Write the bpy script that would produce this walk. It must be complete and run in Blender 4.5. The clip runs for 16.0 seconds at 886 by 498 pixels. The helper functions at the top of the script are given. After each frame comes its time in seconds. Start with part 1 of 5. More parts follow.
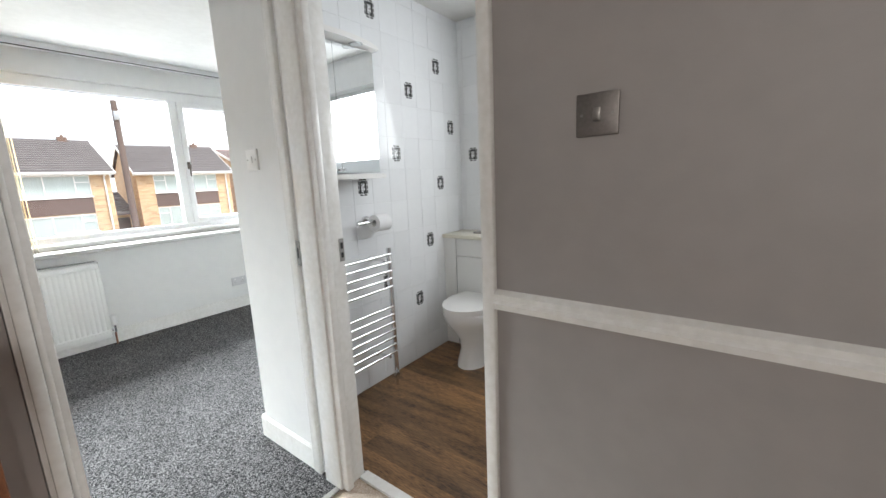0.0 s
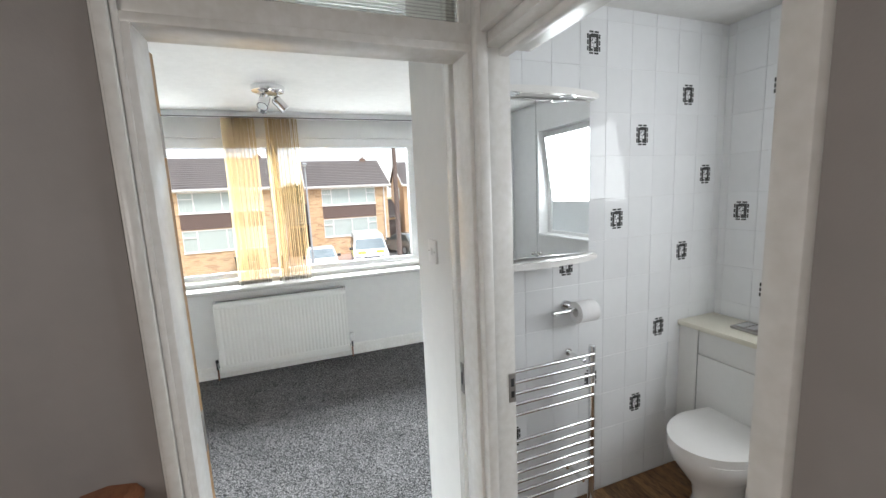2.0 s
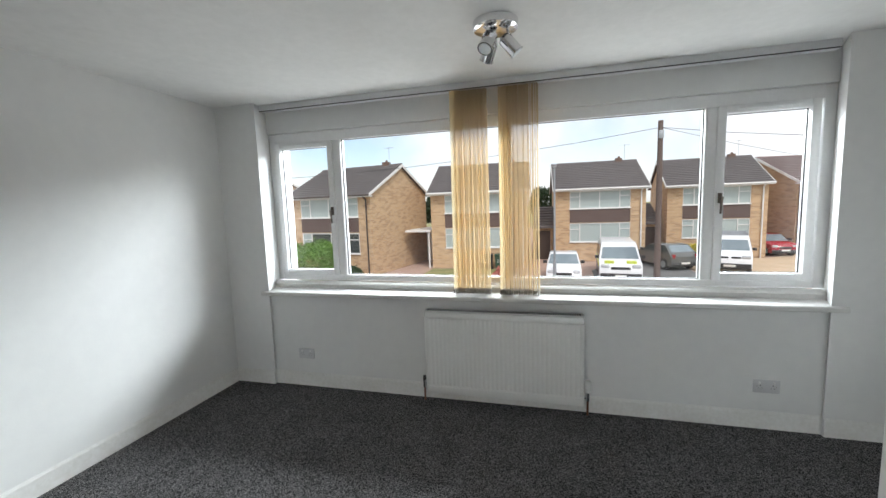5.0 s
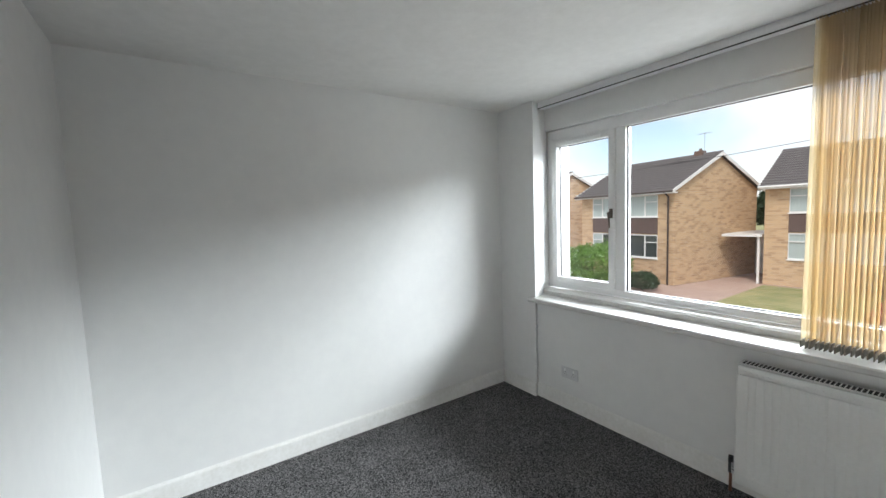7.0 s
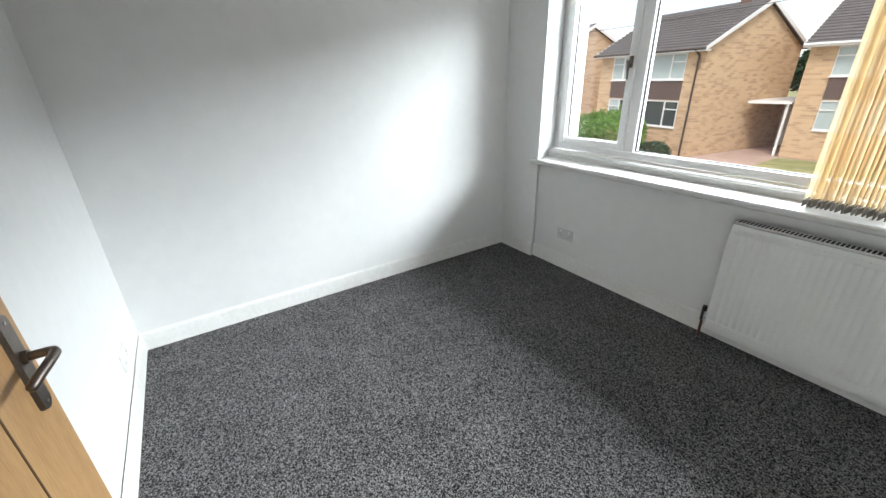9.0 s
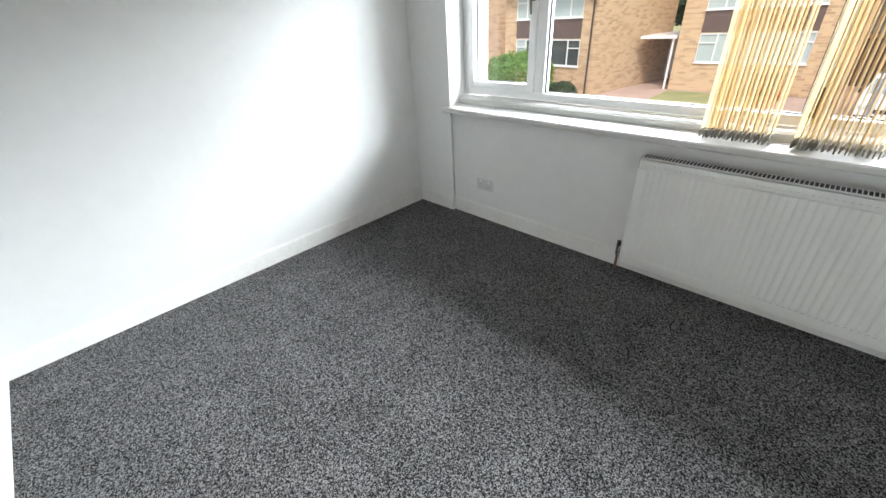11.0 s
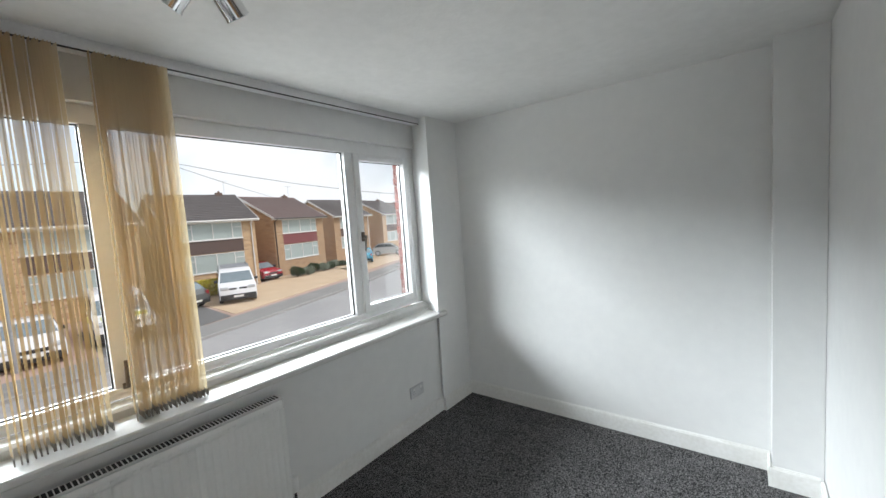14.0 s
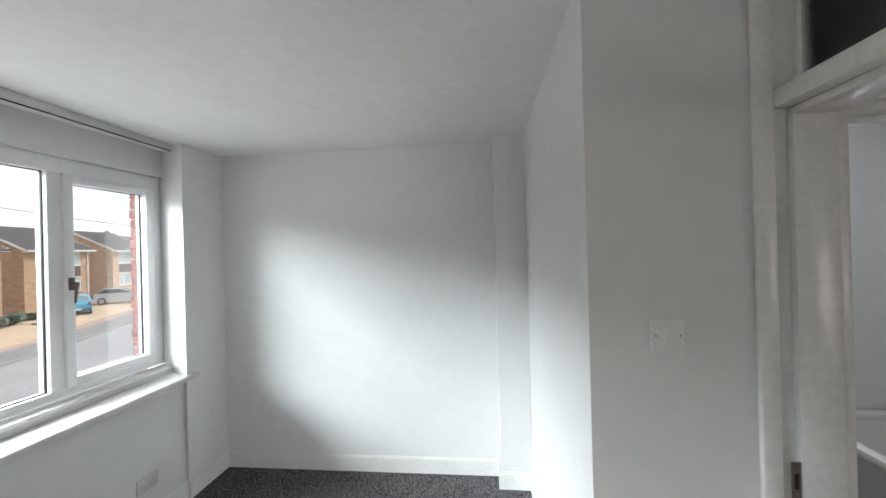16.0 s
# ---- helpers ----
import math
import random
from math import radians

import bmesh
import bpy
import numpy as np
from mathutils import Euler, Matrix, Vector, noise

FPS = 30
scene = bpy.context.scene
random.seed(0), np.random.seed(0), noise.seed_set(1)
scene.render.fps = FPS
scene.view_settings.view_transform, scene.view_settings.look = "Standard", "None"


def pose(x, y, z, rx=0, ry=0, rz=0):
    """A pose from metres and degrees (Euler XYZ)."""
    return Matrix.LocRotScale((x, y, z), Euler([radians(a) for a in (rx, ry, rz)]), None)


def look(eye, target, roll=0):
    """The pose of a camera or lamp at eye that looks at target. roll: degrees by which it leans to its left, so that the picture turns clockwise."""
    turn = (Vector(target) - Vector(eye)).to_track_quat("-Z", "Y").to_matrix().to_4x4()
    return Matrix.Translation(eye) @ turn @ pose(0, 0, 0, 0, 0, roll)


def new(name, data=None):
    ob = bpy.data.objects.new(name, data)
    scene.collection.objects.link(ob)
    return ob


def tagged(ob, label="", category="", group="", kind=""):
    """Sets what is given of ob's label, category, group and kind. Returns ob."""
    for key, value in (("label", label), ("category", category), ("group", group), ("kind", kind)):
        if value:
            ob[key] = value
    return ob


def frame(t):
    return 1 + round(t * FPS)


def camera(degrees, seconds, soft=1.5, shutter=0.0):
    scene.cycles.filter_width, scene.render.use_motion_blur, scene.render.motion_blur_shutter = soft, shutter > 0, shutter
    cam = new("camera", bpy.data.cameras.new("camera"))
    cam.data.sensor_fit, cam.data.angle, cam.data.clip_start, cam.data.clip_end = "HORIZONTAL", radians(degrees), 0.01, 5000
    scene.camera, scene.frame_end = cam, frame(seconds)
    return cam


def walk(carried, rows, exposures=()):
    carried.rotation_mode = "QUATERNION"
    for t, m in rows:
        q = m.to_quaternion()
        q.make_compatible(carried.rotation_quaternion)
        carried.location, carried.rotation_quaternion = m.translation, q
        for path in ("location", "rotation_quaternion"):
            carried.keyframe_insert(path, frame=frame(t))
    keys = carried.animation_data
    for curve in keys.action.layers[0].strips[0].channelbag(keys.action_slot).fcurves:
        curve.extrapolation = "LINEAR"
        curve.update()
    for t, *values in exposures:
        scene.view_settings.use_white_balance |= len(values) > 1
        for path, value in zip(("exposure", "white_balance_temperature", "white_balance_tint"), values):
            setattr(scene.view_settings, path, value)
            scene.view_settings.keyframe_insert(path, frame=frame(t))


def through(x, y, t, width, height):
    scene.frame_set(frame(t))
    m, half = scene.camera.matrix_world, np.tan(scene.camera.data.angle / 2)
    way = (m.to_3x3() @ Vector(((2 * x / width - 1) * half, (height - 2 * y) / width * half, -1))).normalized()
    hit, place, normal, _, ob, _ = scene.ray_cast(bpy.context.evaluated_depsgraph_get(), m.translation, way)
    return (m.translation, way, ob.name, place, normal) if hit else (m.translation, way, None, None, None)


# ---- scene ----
cam = camera(97.3, 16.0)
PATH = [
    (0, (0.105, 0.008, 1.28), (-1.088, 1.571, 0.917), -2.5),
    (0.5, (0.055, 0.112, 1.394), (-1.335, 1.501, 1.022), -2.4),
    (1, (-0.062, 0.205, 1.577), (-1.613, 1.404, 1.182), -2.6),
    (1.5, (-0.097, 0.254, 1.599), (-1.811, 1.23, 1.267), -2.6),
    (2, (-0.162, 0.412, 1.605), (-2.02, 1.093, 1.319), -2.6),
    (2.5, (-0.194, 0.51, 1.61), (-2.135, 0.902, 1.332), -2.4),
    (3, (-0.267, 0.524, 1.604), (-2.234, 0.745, 1.319), -2.2),
    (3.2, (-0.331, 0.515, 1.586), (-2.301, 0.706, 1.3), -1.7),
    (5.3, (-1.346, 0.531, 1.504), (-3.209, -0.166, 1.299), -2.4),
    (5.5, (-1.382, 0.503, 1.51), (-3.192, -0.324, 1.309), -2.7),
    (6, (-1.479, 0.425, 1.515), (-3.109, -0.716, 1.321), -3.0),
    (6.5, (-1.611, 0.409, 1.525), (-2.981, -1.038, 1.347), -2.6),
    (7, (-1.699, 0.409, 1.528), (-2.812, -1.244, 1.358), -2.1),
    (7.5, (-1.73, 0.403, 1.527), (-2.74, -1.311, 1.32), -2.0),
    (8, (-1.744, 0.396, 1.5), (-2.74, -1.3, 1.136), -2.2),
    (8.5, (-1.754, 0.391, 1.452), (-2.747, -1.238, 0.852), -1.9),
    (8.7, (-1.748, 0.4, 1.446), (-2.732, -1.195, 0.749), -2.1),
    (10.8, (-1.869, 0.374, 1.363), (-2.956, -0.944, 0.323), -2.0),
    (11, (-1.883, 0.317, 1.407), (-3.076, -0.923, 0.388), -3.6),
    (11.5, (-1.864, 0.166, 1.444), (-3.418, -0.711, 0.542), -4.3),
    (12, (-1.838, 0.071, 1.45), (-3.659, -0.278, 0.702), -4.1),
    (12.5, (-1.935, 0.051, 1.47), (-3.833, 0.255, 0.873), -4.2),
    (13, (-2.005, 0.013, 1.509), (-3.808, 0.765, 1.08), -4.2),
    (13.5, (-2.048, -0.09, 1.557), (-3.607, 1.133, 1.282), -4.0),
    (14, (-2.097, -0.233, 1.609), (-3.318, 1.342, 1.442), -3.9),
    (14.5, (-2.128, -0.252, 1.609), (-3.046, 1.523, 1.528), -3.4),
    (15, (-2.11, -0.267, 1.605), (-2.777, 1.619, 1.592), -2.9),
    (15.3, (-2.091, -0.276, 1.638), (-2.612, 1.655, 1.636), -2.2),
    (15.5, (-2.079, -0.249, 1.64), (-2.514, 1.703, 1.652), -1.7),
    (16, (-2.051, -0.24, 1.636), (-2.261, 1.749, 1.638), -1.5),
]
EXPOSURES = [(0, 1.7), (1.5, 1.55), (3.2, 1.4), (5.3, 0.55), (7, 0.65), (8.7, 0.9), (10.8, 1.2), (11.5, 0.95), (12.5, 0.5), (14, 0.45), (15, 0.5), (16, 0.7)]
walk(cam, [(t, look(eye, target, roll)) for t, eye, target, roll in PATH], EXPOSURES)

# ---- world and light ----
world = bpy.data.worlds.new("world")
scene.world = world
world.use_nodes = True
wt = world.node_tree
wbg = wt.nodes["Background"]
sky = wt.nodes.new("ShaderNodeTexSky")
sky.sky_type, sky.sun_disc = "NISHITA", False
sky.sun_elevation, sky.sun_rotation = radians(48), radians(70)
clouds = wt.nodes.new("ShaderNodeTexNoise")
clouds.inputs["Scale"].default_value, clouds.inputs["Detail"].default_value = 3.2, 6
ramp = wt.nodes.new("ShaderNodeValToRGB")
ramp.color_ramp.elements[0].position, ramp.color_ramp.elements[1].position = 0.31, 0.56
ramp.color_ramp.elements[0].color, ramp.color_ramp.elements[1].color = (0.12, 0.12, 0.12, 1), (1, 1, 1, 1)
cmix = wt.nodes.new("ShaderNodeMix")
cmix.data_type = "RGBA"
cmix.inputs["B"].default_value = (6.4, 6.6, 6.9, 1)
wt.links.new(clouds.outputs["Fac"], ramp.inputs["Fac"])
wt.links.new(ramp.outputs["Color"], cmix.inputs["Factor"])
wt.links.new(sky.outputs["Color"], cmix.inputs["A"])
wt.links.new(cmix.outputs["Result"], wbg.inputs["Color"])
wbg.inputs["Strength"].default_value = 0.12

sun = bpy.data.lights.new("sun", "SUN")
sun.energy, sun.angle, sun.color = 1.55, radians(14), (1.0, 0.95, 0.88)
new("sun", sun).matrix_world = look((20, 12, 30), (0, 0, 0))


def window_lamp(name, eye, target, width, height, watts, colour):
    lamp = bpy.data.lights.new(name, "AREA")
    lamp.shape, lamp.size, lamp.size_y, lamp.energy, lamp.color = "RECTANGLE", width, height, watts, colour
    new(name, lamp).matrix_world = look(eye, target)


# added panel for the high sky over the bedroom window; frosted bathroom window's light
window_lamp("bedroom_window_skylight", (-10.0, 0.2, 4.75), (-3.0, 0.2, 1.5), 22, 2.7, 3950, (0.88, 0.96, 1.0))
# lamp added below the sightline for light thrown up by the bright street below
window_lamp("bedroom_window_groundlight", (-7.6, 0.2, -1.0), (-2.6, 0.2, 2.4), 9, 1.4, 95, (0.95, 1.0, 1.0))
window_lamp("bathroom_window_skylight", (-0.30, 2.69, 1.64), (-0.30, 0.5, 1.3), 1.16, 0.86, 9.5, (0.93, 0.97, 1.0))

# unseen fill lamp added behind the view to brighten the landing walls
window_lamp("landing_fill_lamp", (0.75, -1.33, 1.55), (0.3, 1.0, 1.2), 1.0, 0.95, 8.0, (1.0, 0.95, 0.90))


# ---- materials ----
def material(name, colour, rough=0.5, metal=0.0, second=None, scale=6.0, bump=0.0, bump_scale=200.0, stretch=(1, 1, 1), spread=0.12, vary=0.0):
    """A surface with two scales of variation, fine relief, and (vary) a shift from object to object."""
    m = bpy.data.materials.new(name)
    m.use_nodes = True
    nt = m.node_tree
    b = nt.nodes["Principled BSDF"]
    b.inputs["Roughness"].default_value, b.inputs["Metallic"].default_value = rough, metal
    tc = nt.nodes.new("ShaderNodeTexCoord")
    mp = nt.nodes.new("ShaderNodeMapping")
    mp.inputs["Scale"].default_value = stretch
    nt.links.new(tc.outputs["Object"], mp.inputs["Vector"])
    n1, n2 = nt.nodes.new("ShaderNodeTexNoise"), nt.nodes.new("ShaderNodeTexNoise")
    n1.inputs["Scale"].default_value, n2.inputs["Scale"].default_value = scale, scale * 9
    n1.inputs["Detail"].default_value = 4
    add = nt.nodes.new("ShaderNodeMath")
    add.operation = "ADD"
    rp = nt.nodes.new("ShaderNodeMapRange")
    rp.inputs["From Min"].default_value, rp.inputs["From Max"].default_value = 0.7, 1.3
    mix = nt.nodes.new("ShaderNodeMix")
    mix.data_type = "RGBA"
    c2 = second or tuple(c * (1 - spread) for c in colour)
    mix.inputs["A"].default_value, mix.inputs["B"].default_value = (*colour, 1), (*c2, 1)
    for n in (n1, n2):
        nt.links.new(mp.outputs["Vector"], n.inputs["Vector"])
    nt.links.new(n1.outputs["Fac"], add.inputs[0])
    nt.links.new(n2.outputs["Fac"], add.inputs[1])
    nt.links.new(add.outputs[0], rp.inputs["Value"])
    nt.links.new(rp.outputs["Result"], mix.inputs["Factor"])
    out = mix.outputs["Result"]
    if vary:
        info, hsv, vr = nt.nodes.new("ShaderNodeObjectInfo"), nt.nodes.new("ShaderNodeHueSaturation"), nt.nodes.new("ShaderNodeMapRange")
        vr.inputs["To Min"].default_value, vr.inputs["To Max"].default_value = 1 - vary, 1 + vary
        nt.links.new(info.outputs["Random"], vr.inputs["Value"])
        nt.links.new(vr.outputs["Result"], hsv.inputs["Value"])
        nt.links.new(out, hsv.inputs["Color"])
        out = hsv.outputs["Color"]
    nt.links.new(out, b.inputs["Base Color"])
    if bump:
        nb, bp = nt.nodes.new("ShaderNodeTexNoise"), nt.nodes.new("ShaderNodeBump")
        nb.inputs["Scale"].default_value = bump_scale
        nb.inputs["Detail"].default_value = 3
        bp.inputs["Strength"].default_value, bp.inputs["Distance"].default_value = bump, 0.004
        nt.links.new(mp.outputs["Vector"], nb.inputs["Vector"])
        nt.links.new(nb.outputs["Fac"], bp.inputs["Height"])
        nt.links.new(bp.outputs["Normal"], b.inputs["Normal"])
    return m


def glass(name, colour=(1, 1, 1), rough=0.0):
    """Thin pane: clear with the mirror sheen of glass."""
    m = bpy.data.materials.new(name)
    m.use_nodes = True
    nt = m.node_tree
    nt.nodes.remove(nt.nodes["Principled BSDF"])
    out = nt.nodes["Material Output"]
    t, g, mx, fr = (nt.nodes.new("ShaderNode" + k) for k in ("BsdfTransparent", "BsdfGlossy", "MixShader", "Fresnel"))
    t.inputs["Color"].default_value = (*colour, 1)
    g.inputs["Roughness"].default_value = rough
    fr.inputs["IOR"].default_value = 1.35
    nt.links.new(fr.outputs["Fac"], mx.inputs["Fac"])
    nt.links.new(t.outputs["BSDF"], mx.inputs[1])
    nt.links.new(g.outputs["BSDF"], mx.inputs[2])
    nt.links.new(mx.outputs["Shader"], out.inputs["Surface"])
    return m


def cloth(name, colour, face, through=0.6, sheer=0.3):
    m = bpy.data.materials.new(name)
    m.use_nodes = True
    nt = m.node_tree
    nt.nodes.remove(nt.nodes["Principled BSDF"])
    out = nt.nodes["Material Output"]
    d, t, mx = nt.nodes.new("ShaderNodeBsdfDiffuse"), nt.nodes.new("ShaderNodeBsdfTranslucent"), nt.nodes.new("ShaderNodeMixShader")
    tc, mp, n, rp = (nt.nodes.new("ShaderNode" + k) for k in ("TexCoord", "Mapping", "TexNoise", "Mix"))
    rp.data_type = "RGBA"
    mp.inputs["Scale"].default_value = (1, 1, 0.02)
    n.inputs["Scale"].default_value = 260
    rp.inputs["A"].default_value = (*colour, 1)
    rp.inputs["B"].default_value = (*(c * 0.72 for c in colour), 1)
    nt.links.new(tc.outputs["Object"], mp.inputs["Vector"])
    nt.links.new(mp.outputs["Vector"], n.inputs["Vector"])
    nt.links.new(n.outputs["Fac"], rp.inputs["Factor"])
    nt.links.new(rp.outputs["Result"], t.inputs["Color"])
    d.inputs["Color"].default_value = (*face, 1)
    mx.inputs["Fac"].default_value = through
    nt.links.new(d.outputs["BSDF"], mx.inputs[1])
    nt.links.new(t.outputs["BSDF"], mx.inputs[2])
    # the open weave lets some of the view through
    clear, weave = nt.nodes.new("ShaderNodeBsdfTransparent"), nt.nodes.new("ShaderNodeMixShader")
    weave.inputs["Fac"].default_value = sheer
    nt.links.new(mx.outputs["Shader"], weave.inputs[1])
    nt.links.new(clear.outputs["BSDF"], weave.inputs[2])
    nt.links.new(weave.outputs["Shader"], out.inputs["Surface"])
    return m


def brick_material(name, a, b, mortar, scale=1.0):
    """Small far-off brickwork: courses of mixed bricks in mortar."""
    m = material(name, a, 0.9, 0, b, 3.0, 0.3, 60)
    nt = m.node_tree
    bt = nt.nodes.new("ShaderNodeTexBrick")
    tc, sep, com, ad = (nt.nodes.new("ShaderNode" + k) for k in ("TexCoord", "SeparateXYZ", "CombineXYZ", "Math"))
    ad.operation = "ADD"
    nt.links.new(tc.outputs["Object"], sep.inputs[0])
    nt.links.new(sep.outputs["X"], ad.inputs[0])
    nt.links.new(sep.outputs["Y"], ad.inputs[1])
    nt.links.new(ad.outputs[0], com.inputs["X"])
    nt.links.new(sep.outputs["Z"], com.inputs["Y"])
    bt.inputs["Scale"].default_value = 1.0
    bt.inputs["Brick Width"].default_value, bt.inputs["Row Height"].default_value = 0.225 * scale, 0.075 * scale
    bt.inputs["Mortar Size"].default_value, bt.inputs["Bias"].default_value = 0.006 * scale, -0.42
    bt.inputs["Color1"].default_value, bt.inputs["Color2"].default_value, bt.inputs["Mortar"].default_value = (*a, 1), (*b, 1), (*mortar, 1)
    nt.links.new(com.outputs[0], bt.inputs["Vector"])
    nt.links.new(bt.outputs["Color"], nt.nodes["Principled BSDF"].inputs["Base Color"])
    return m


def speckled(name, dark, light, scale, rough, sheen=0.0):
    """Cut-pile carpet: flecks of two yarns, brushed patches, tufted relief."""
    m = material(name, dark, rough, 0, light, scale)
    nt = m.node_tree
    b = nt.nodes["Principled BSDF"]
    mix = [n for n in nt.nodes if n.bl_idname == "ShaderNodeMix"][0]
    tc = [n for n in nt.nodes if n.bl_idname == "ShaderNodeTexCoord"][0]
    v, big, mm, mr, bp = (nt.nodes.new("ShaderNode" + k) for k in ("TexNoise", "TexNoise", "Math", "MapRange", "Bump"))
    v.inputs["Scale"].default_value, v.inputs["Detail"].default_value = 135, 1
    big.inputs["Scale"].default_value, big.inputs["Detail"].default_value = 4.5, 4
    mr.inputs["From Min"].default_value, mr.inputs["From Max"].default_value = 0.88, 1.42
    mm.operation = "ADD"
    for n in (v, big):
        nt.links.new(tc.outputs["Object"], n.inputs["Vector"])
    vo = nt.nodes.new("ShaderNodeTexVoronoi")
    vo.inputs["Scale"].default_value = 250
    nt.links.new(tc.outputs["Object"], vo.inputs["Vector"])
    nt.links.new(vo.outputs["Color"], mm.inputs[0])
    bigr = nt.nodes.new("ShaderNodeMapRange")
    bigr.inputs["To Min"].default_value, bigr.inputs["To Max"].default_value = 0.40, 0.60
    nt.links.new(big.outputs["Fac"], bigr.inputs["Value"])
    nt.links.new(bigr.outputs["Result"], mm.inputs[1])
    nt.links.new(mm.outputs[0], mr.inputs["Value"])
    nt.links.new(mr.outputs["Result"], mix.inputs["Factor"])
    bp.inputs["Strength"].default_value, bp.inputs["Distance"].default_value = 0.5, 0.006
    nt.links.new(v.outputs["Fac"], bp.inputs["Height"])
    nt.links.new(bp.outputs["Normal"], b.inputs["Normal"])
    b.inputs["Specular IOR Level"].default_value = 0.1
    b.inputs["Sheen Weight"].default_value, b.inputs["Sheen Roughness"].default_value = sheen, 0.45
    return m


WHITE_WALL = material("white_wall_paint", (0.76, 0.76, 0.75), 0.6, 0, (0.725, 0.725, 0.72), 1.5, 0.08, 90)
CEILING = material("white_ceiling_paint", (0.80, 0.795, 0.78), 0.8, 0, (0.74, 0.735, 0.72), 2.2, 0.25, 45)
TILE_TILT = 0.5
GREY_WALL = material("grey_wall_paint", (0.36, 0.335, 0.325), 0.55, 0, (0.33, 0.31, 0.30), 1.5, 0.1, 90)
GLOSS = material("white_gloss_paint", (0.86, 0.855, 0.84), 0.25, 0, (0.76, 0.75, 0.72), 5, 0.06, 60)
SILL = material("white_satin_sill_paint", (0.66, 0.655, 0.635), 0.55, 0, (0.60, 0.59, 0.57), 4, 0.06, 60)
UPVC = material("white_upvc", (0.84, 0.84, 0.84), 0.3, 0, (0.80, 0.80, 0.80), 4)
PLASTIC = material("white_plastic", (0.80, 0.80, 0.79), 0.35, 0, (0.76, 0.76, 0.75), 20)
GREY_PLASTIC = material("light_grey_plastic", (0.62, 0.62, 0.63), 0.4, 0, (0.58, 0.58, 0.59), 20)
ENAMEL = material("white_radiator_enamel", (0.83, 0.83, 0.81), 0.3, 0, (0.79, 0.79, 0.77), 6)
CARPET = speckled("charcoal_carpet", (0.010, 0.010, 0.011), (0.262, 0.252, 0.255), 40, 0.95, 0.05)
LANDING = speckled("beige_carpet", (0.45, 0.36, 0.29), (0.62, 0.53, 0.45), 40, 0.95)
CHROME = material("chrome", (0.80, 0.80, 0.81), 0.08, 1, (0.7, 0.7, 0.71), 12)
STEEL = material("brushed_steel", (0.44, 0.42, 0.405), 0.38, 1, (0.34, 0.325, 0.31), 14, 0.1, 300, (1, 8, 1))
PEWTER = material("brushed_pewter_plate", (0.30, 0.275, 0.265), 0.5, 1, (0.24, 0.22, 0.21), 14, 0.1, 300, (1, 8, 1))
BRONZE = material("dark_pewter", (0.20, 0.17, 0.15), 0.35, 1, (0.14, 0.12, 0.10), 30)
BLACK = material("black_plastic", (0.02, 0.02, 0.022), 0.4, 0, (0.03, 0.03, 0.03), 30)
COPPER = material("dull_copper_pipe", (0.35, 0.17, 0.11), 0.4, 1, (0.22, 0.12, 0.09), 30)
OAK = material("oak_veneer", (0.48, 0.29, 0.13), 0.45, 0, (0.36, 0.20, 0.085), 5, 0.1, 80, (6, 6, 0.5))
REDWOOD = material("stained_redwood", (0.30, 0.12, 0.055), 0.35, 0, (0.20, 0.075, 0.035), 5, 0.1, 80, (2, 10, 10))
TILE = material("white_glazed_tile", (0.80, 0.81, 0.82), 0.07, 0, (0.78, 0.79, 0.80), 3, 0.03, 14, vary=0.02)
GROUT = material("white_grout", (0.80, 0.80, 0.80), 0.7, 0, (0.75, 0.75, 0.75), 12, 0.2, 200)
MOTIF = material("black_tile_print", (0.03, 0.03, 0.03), 0.1, 0, (0.10, 0.10, 0.10), 120)
MOTIF_GREY = material("grey_tile_print", (0.42, 0.42, 0.43), 0.1, 0, (0.30, 0.30, 0.31), 120)
CERAMIC = material("white_ceramic", (0.82, 0.81, 0.79), 0.08, 0, (0.80, 0.79, 0.77), 3)
SEAT = material("white_seat_plastic", (0.84, 0.83, 0.81), 0.15, 0, (0.82, 0.81, 0.79), 3)
PANEL = material("white_laminate", (0.78, 0.78, 0.76), 0.3, 0, (0.76, 0.76, 0.74), 4)
CREAM = material("cream_worktop", (0.76, 0.73, 0.62), 0.3, 0, (0.72, 0.69, 0.58), 10)
PAPER = material("toilet_paper", (0.85, 0.85, 0.85), 0.9, 0, (0.80, 0.80, 0.80), 40, 0.2, 200)
VINYL = material("walnut_vinyl_plank", (0.33, 0.18, 0.075), 0.38, 0, (0.045, 0.02, 0.009), 2.4, 0.15, 60, (1.3, 9, 1), vary=0.32)
MIRROR = material("mirror_silver", (0.92, 0.94, 0.94), 0.0, 1, (0.91, 0.93, 0.93), 1)
PANE = glass("window_glass")
DARK_GAP = material("black_gasket_and_gap", (0.015, 0.015, 0.016), 0.6, 0, (0.03, 0.03, 0.03), 20)
BLIND = cloth("cream_string_blind", (1.0, 0.83, 0.53), (0.28, 0.24, 0.20), 0.80, 0.36)
HEM = material("grey_blind_weights", (0.30, 0.27, 0.23), 0.8, 0, (0.16, 0.15, 0.13), 90)
ALU = material("white_aluminium_rail", (0.72, 0.72, 0.73), 0.35, 0.2, (0.66, 0.66, 0.67), 10)
FROST = material("frosted_glass", (0.85, 0.88, 0.9), 0.5, 0, (0.80, 0.84, 0.86), 60)
REEDED = glass("reeded_glass", (0.86, 0.88, 0.87), 0.15)
RED_BRICK = material("red_facing_brick", (0.19, 0.05, 0.034), 0.9, 0, (0.11, 0.032, 0.023), 20, 0.6, 90, vary=0.2)
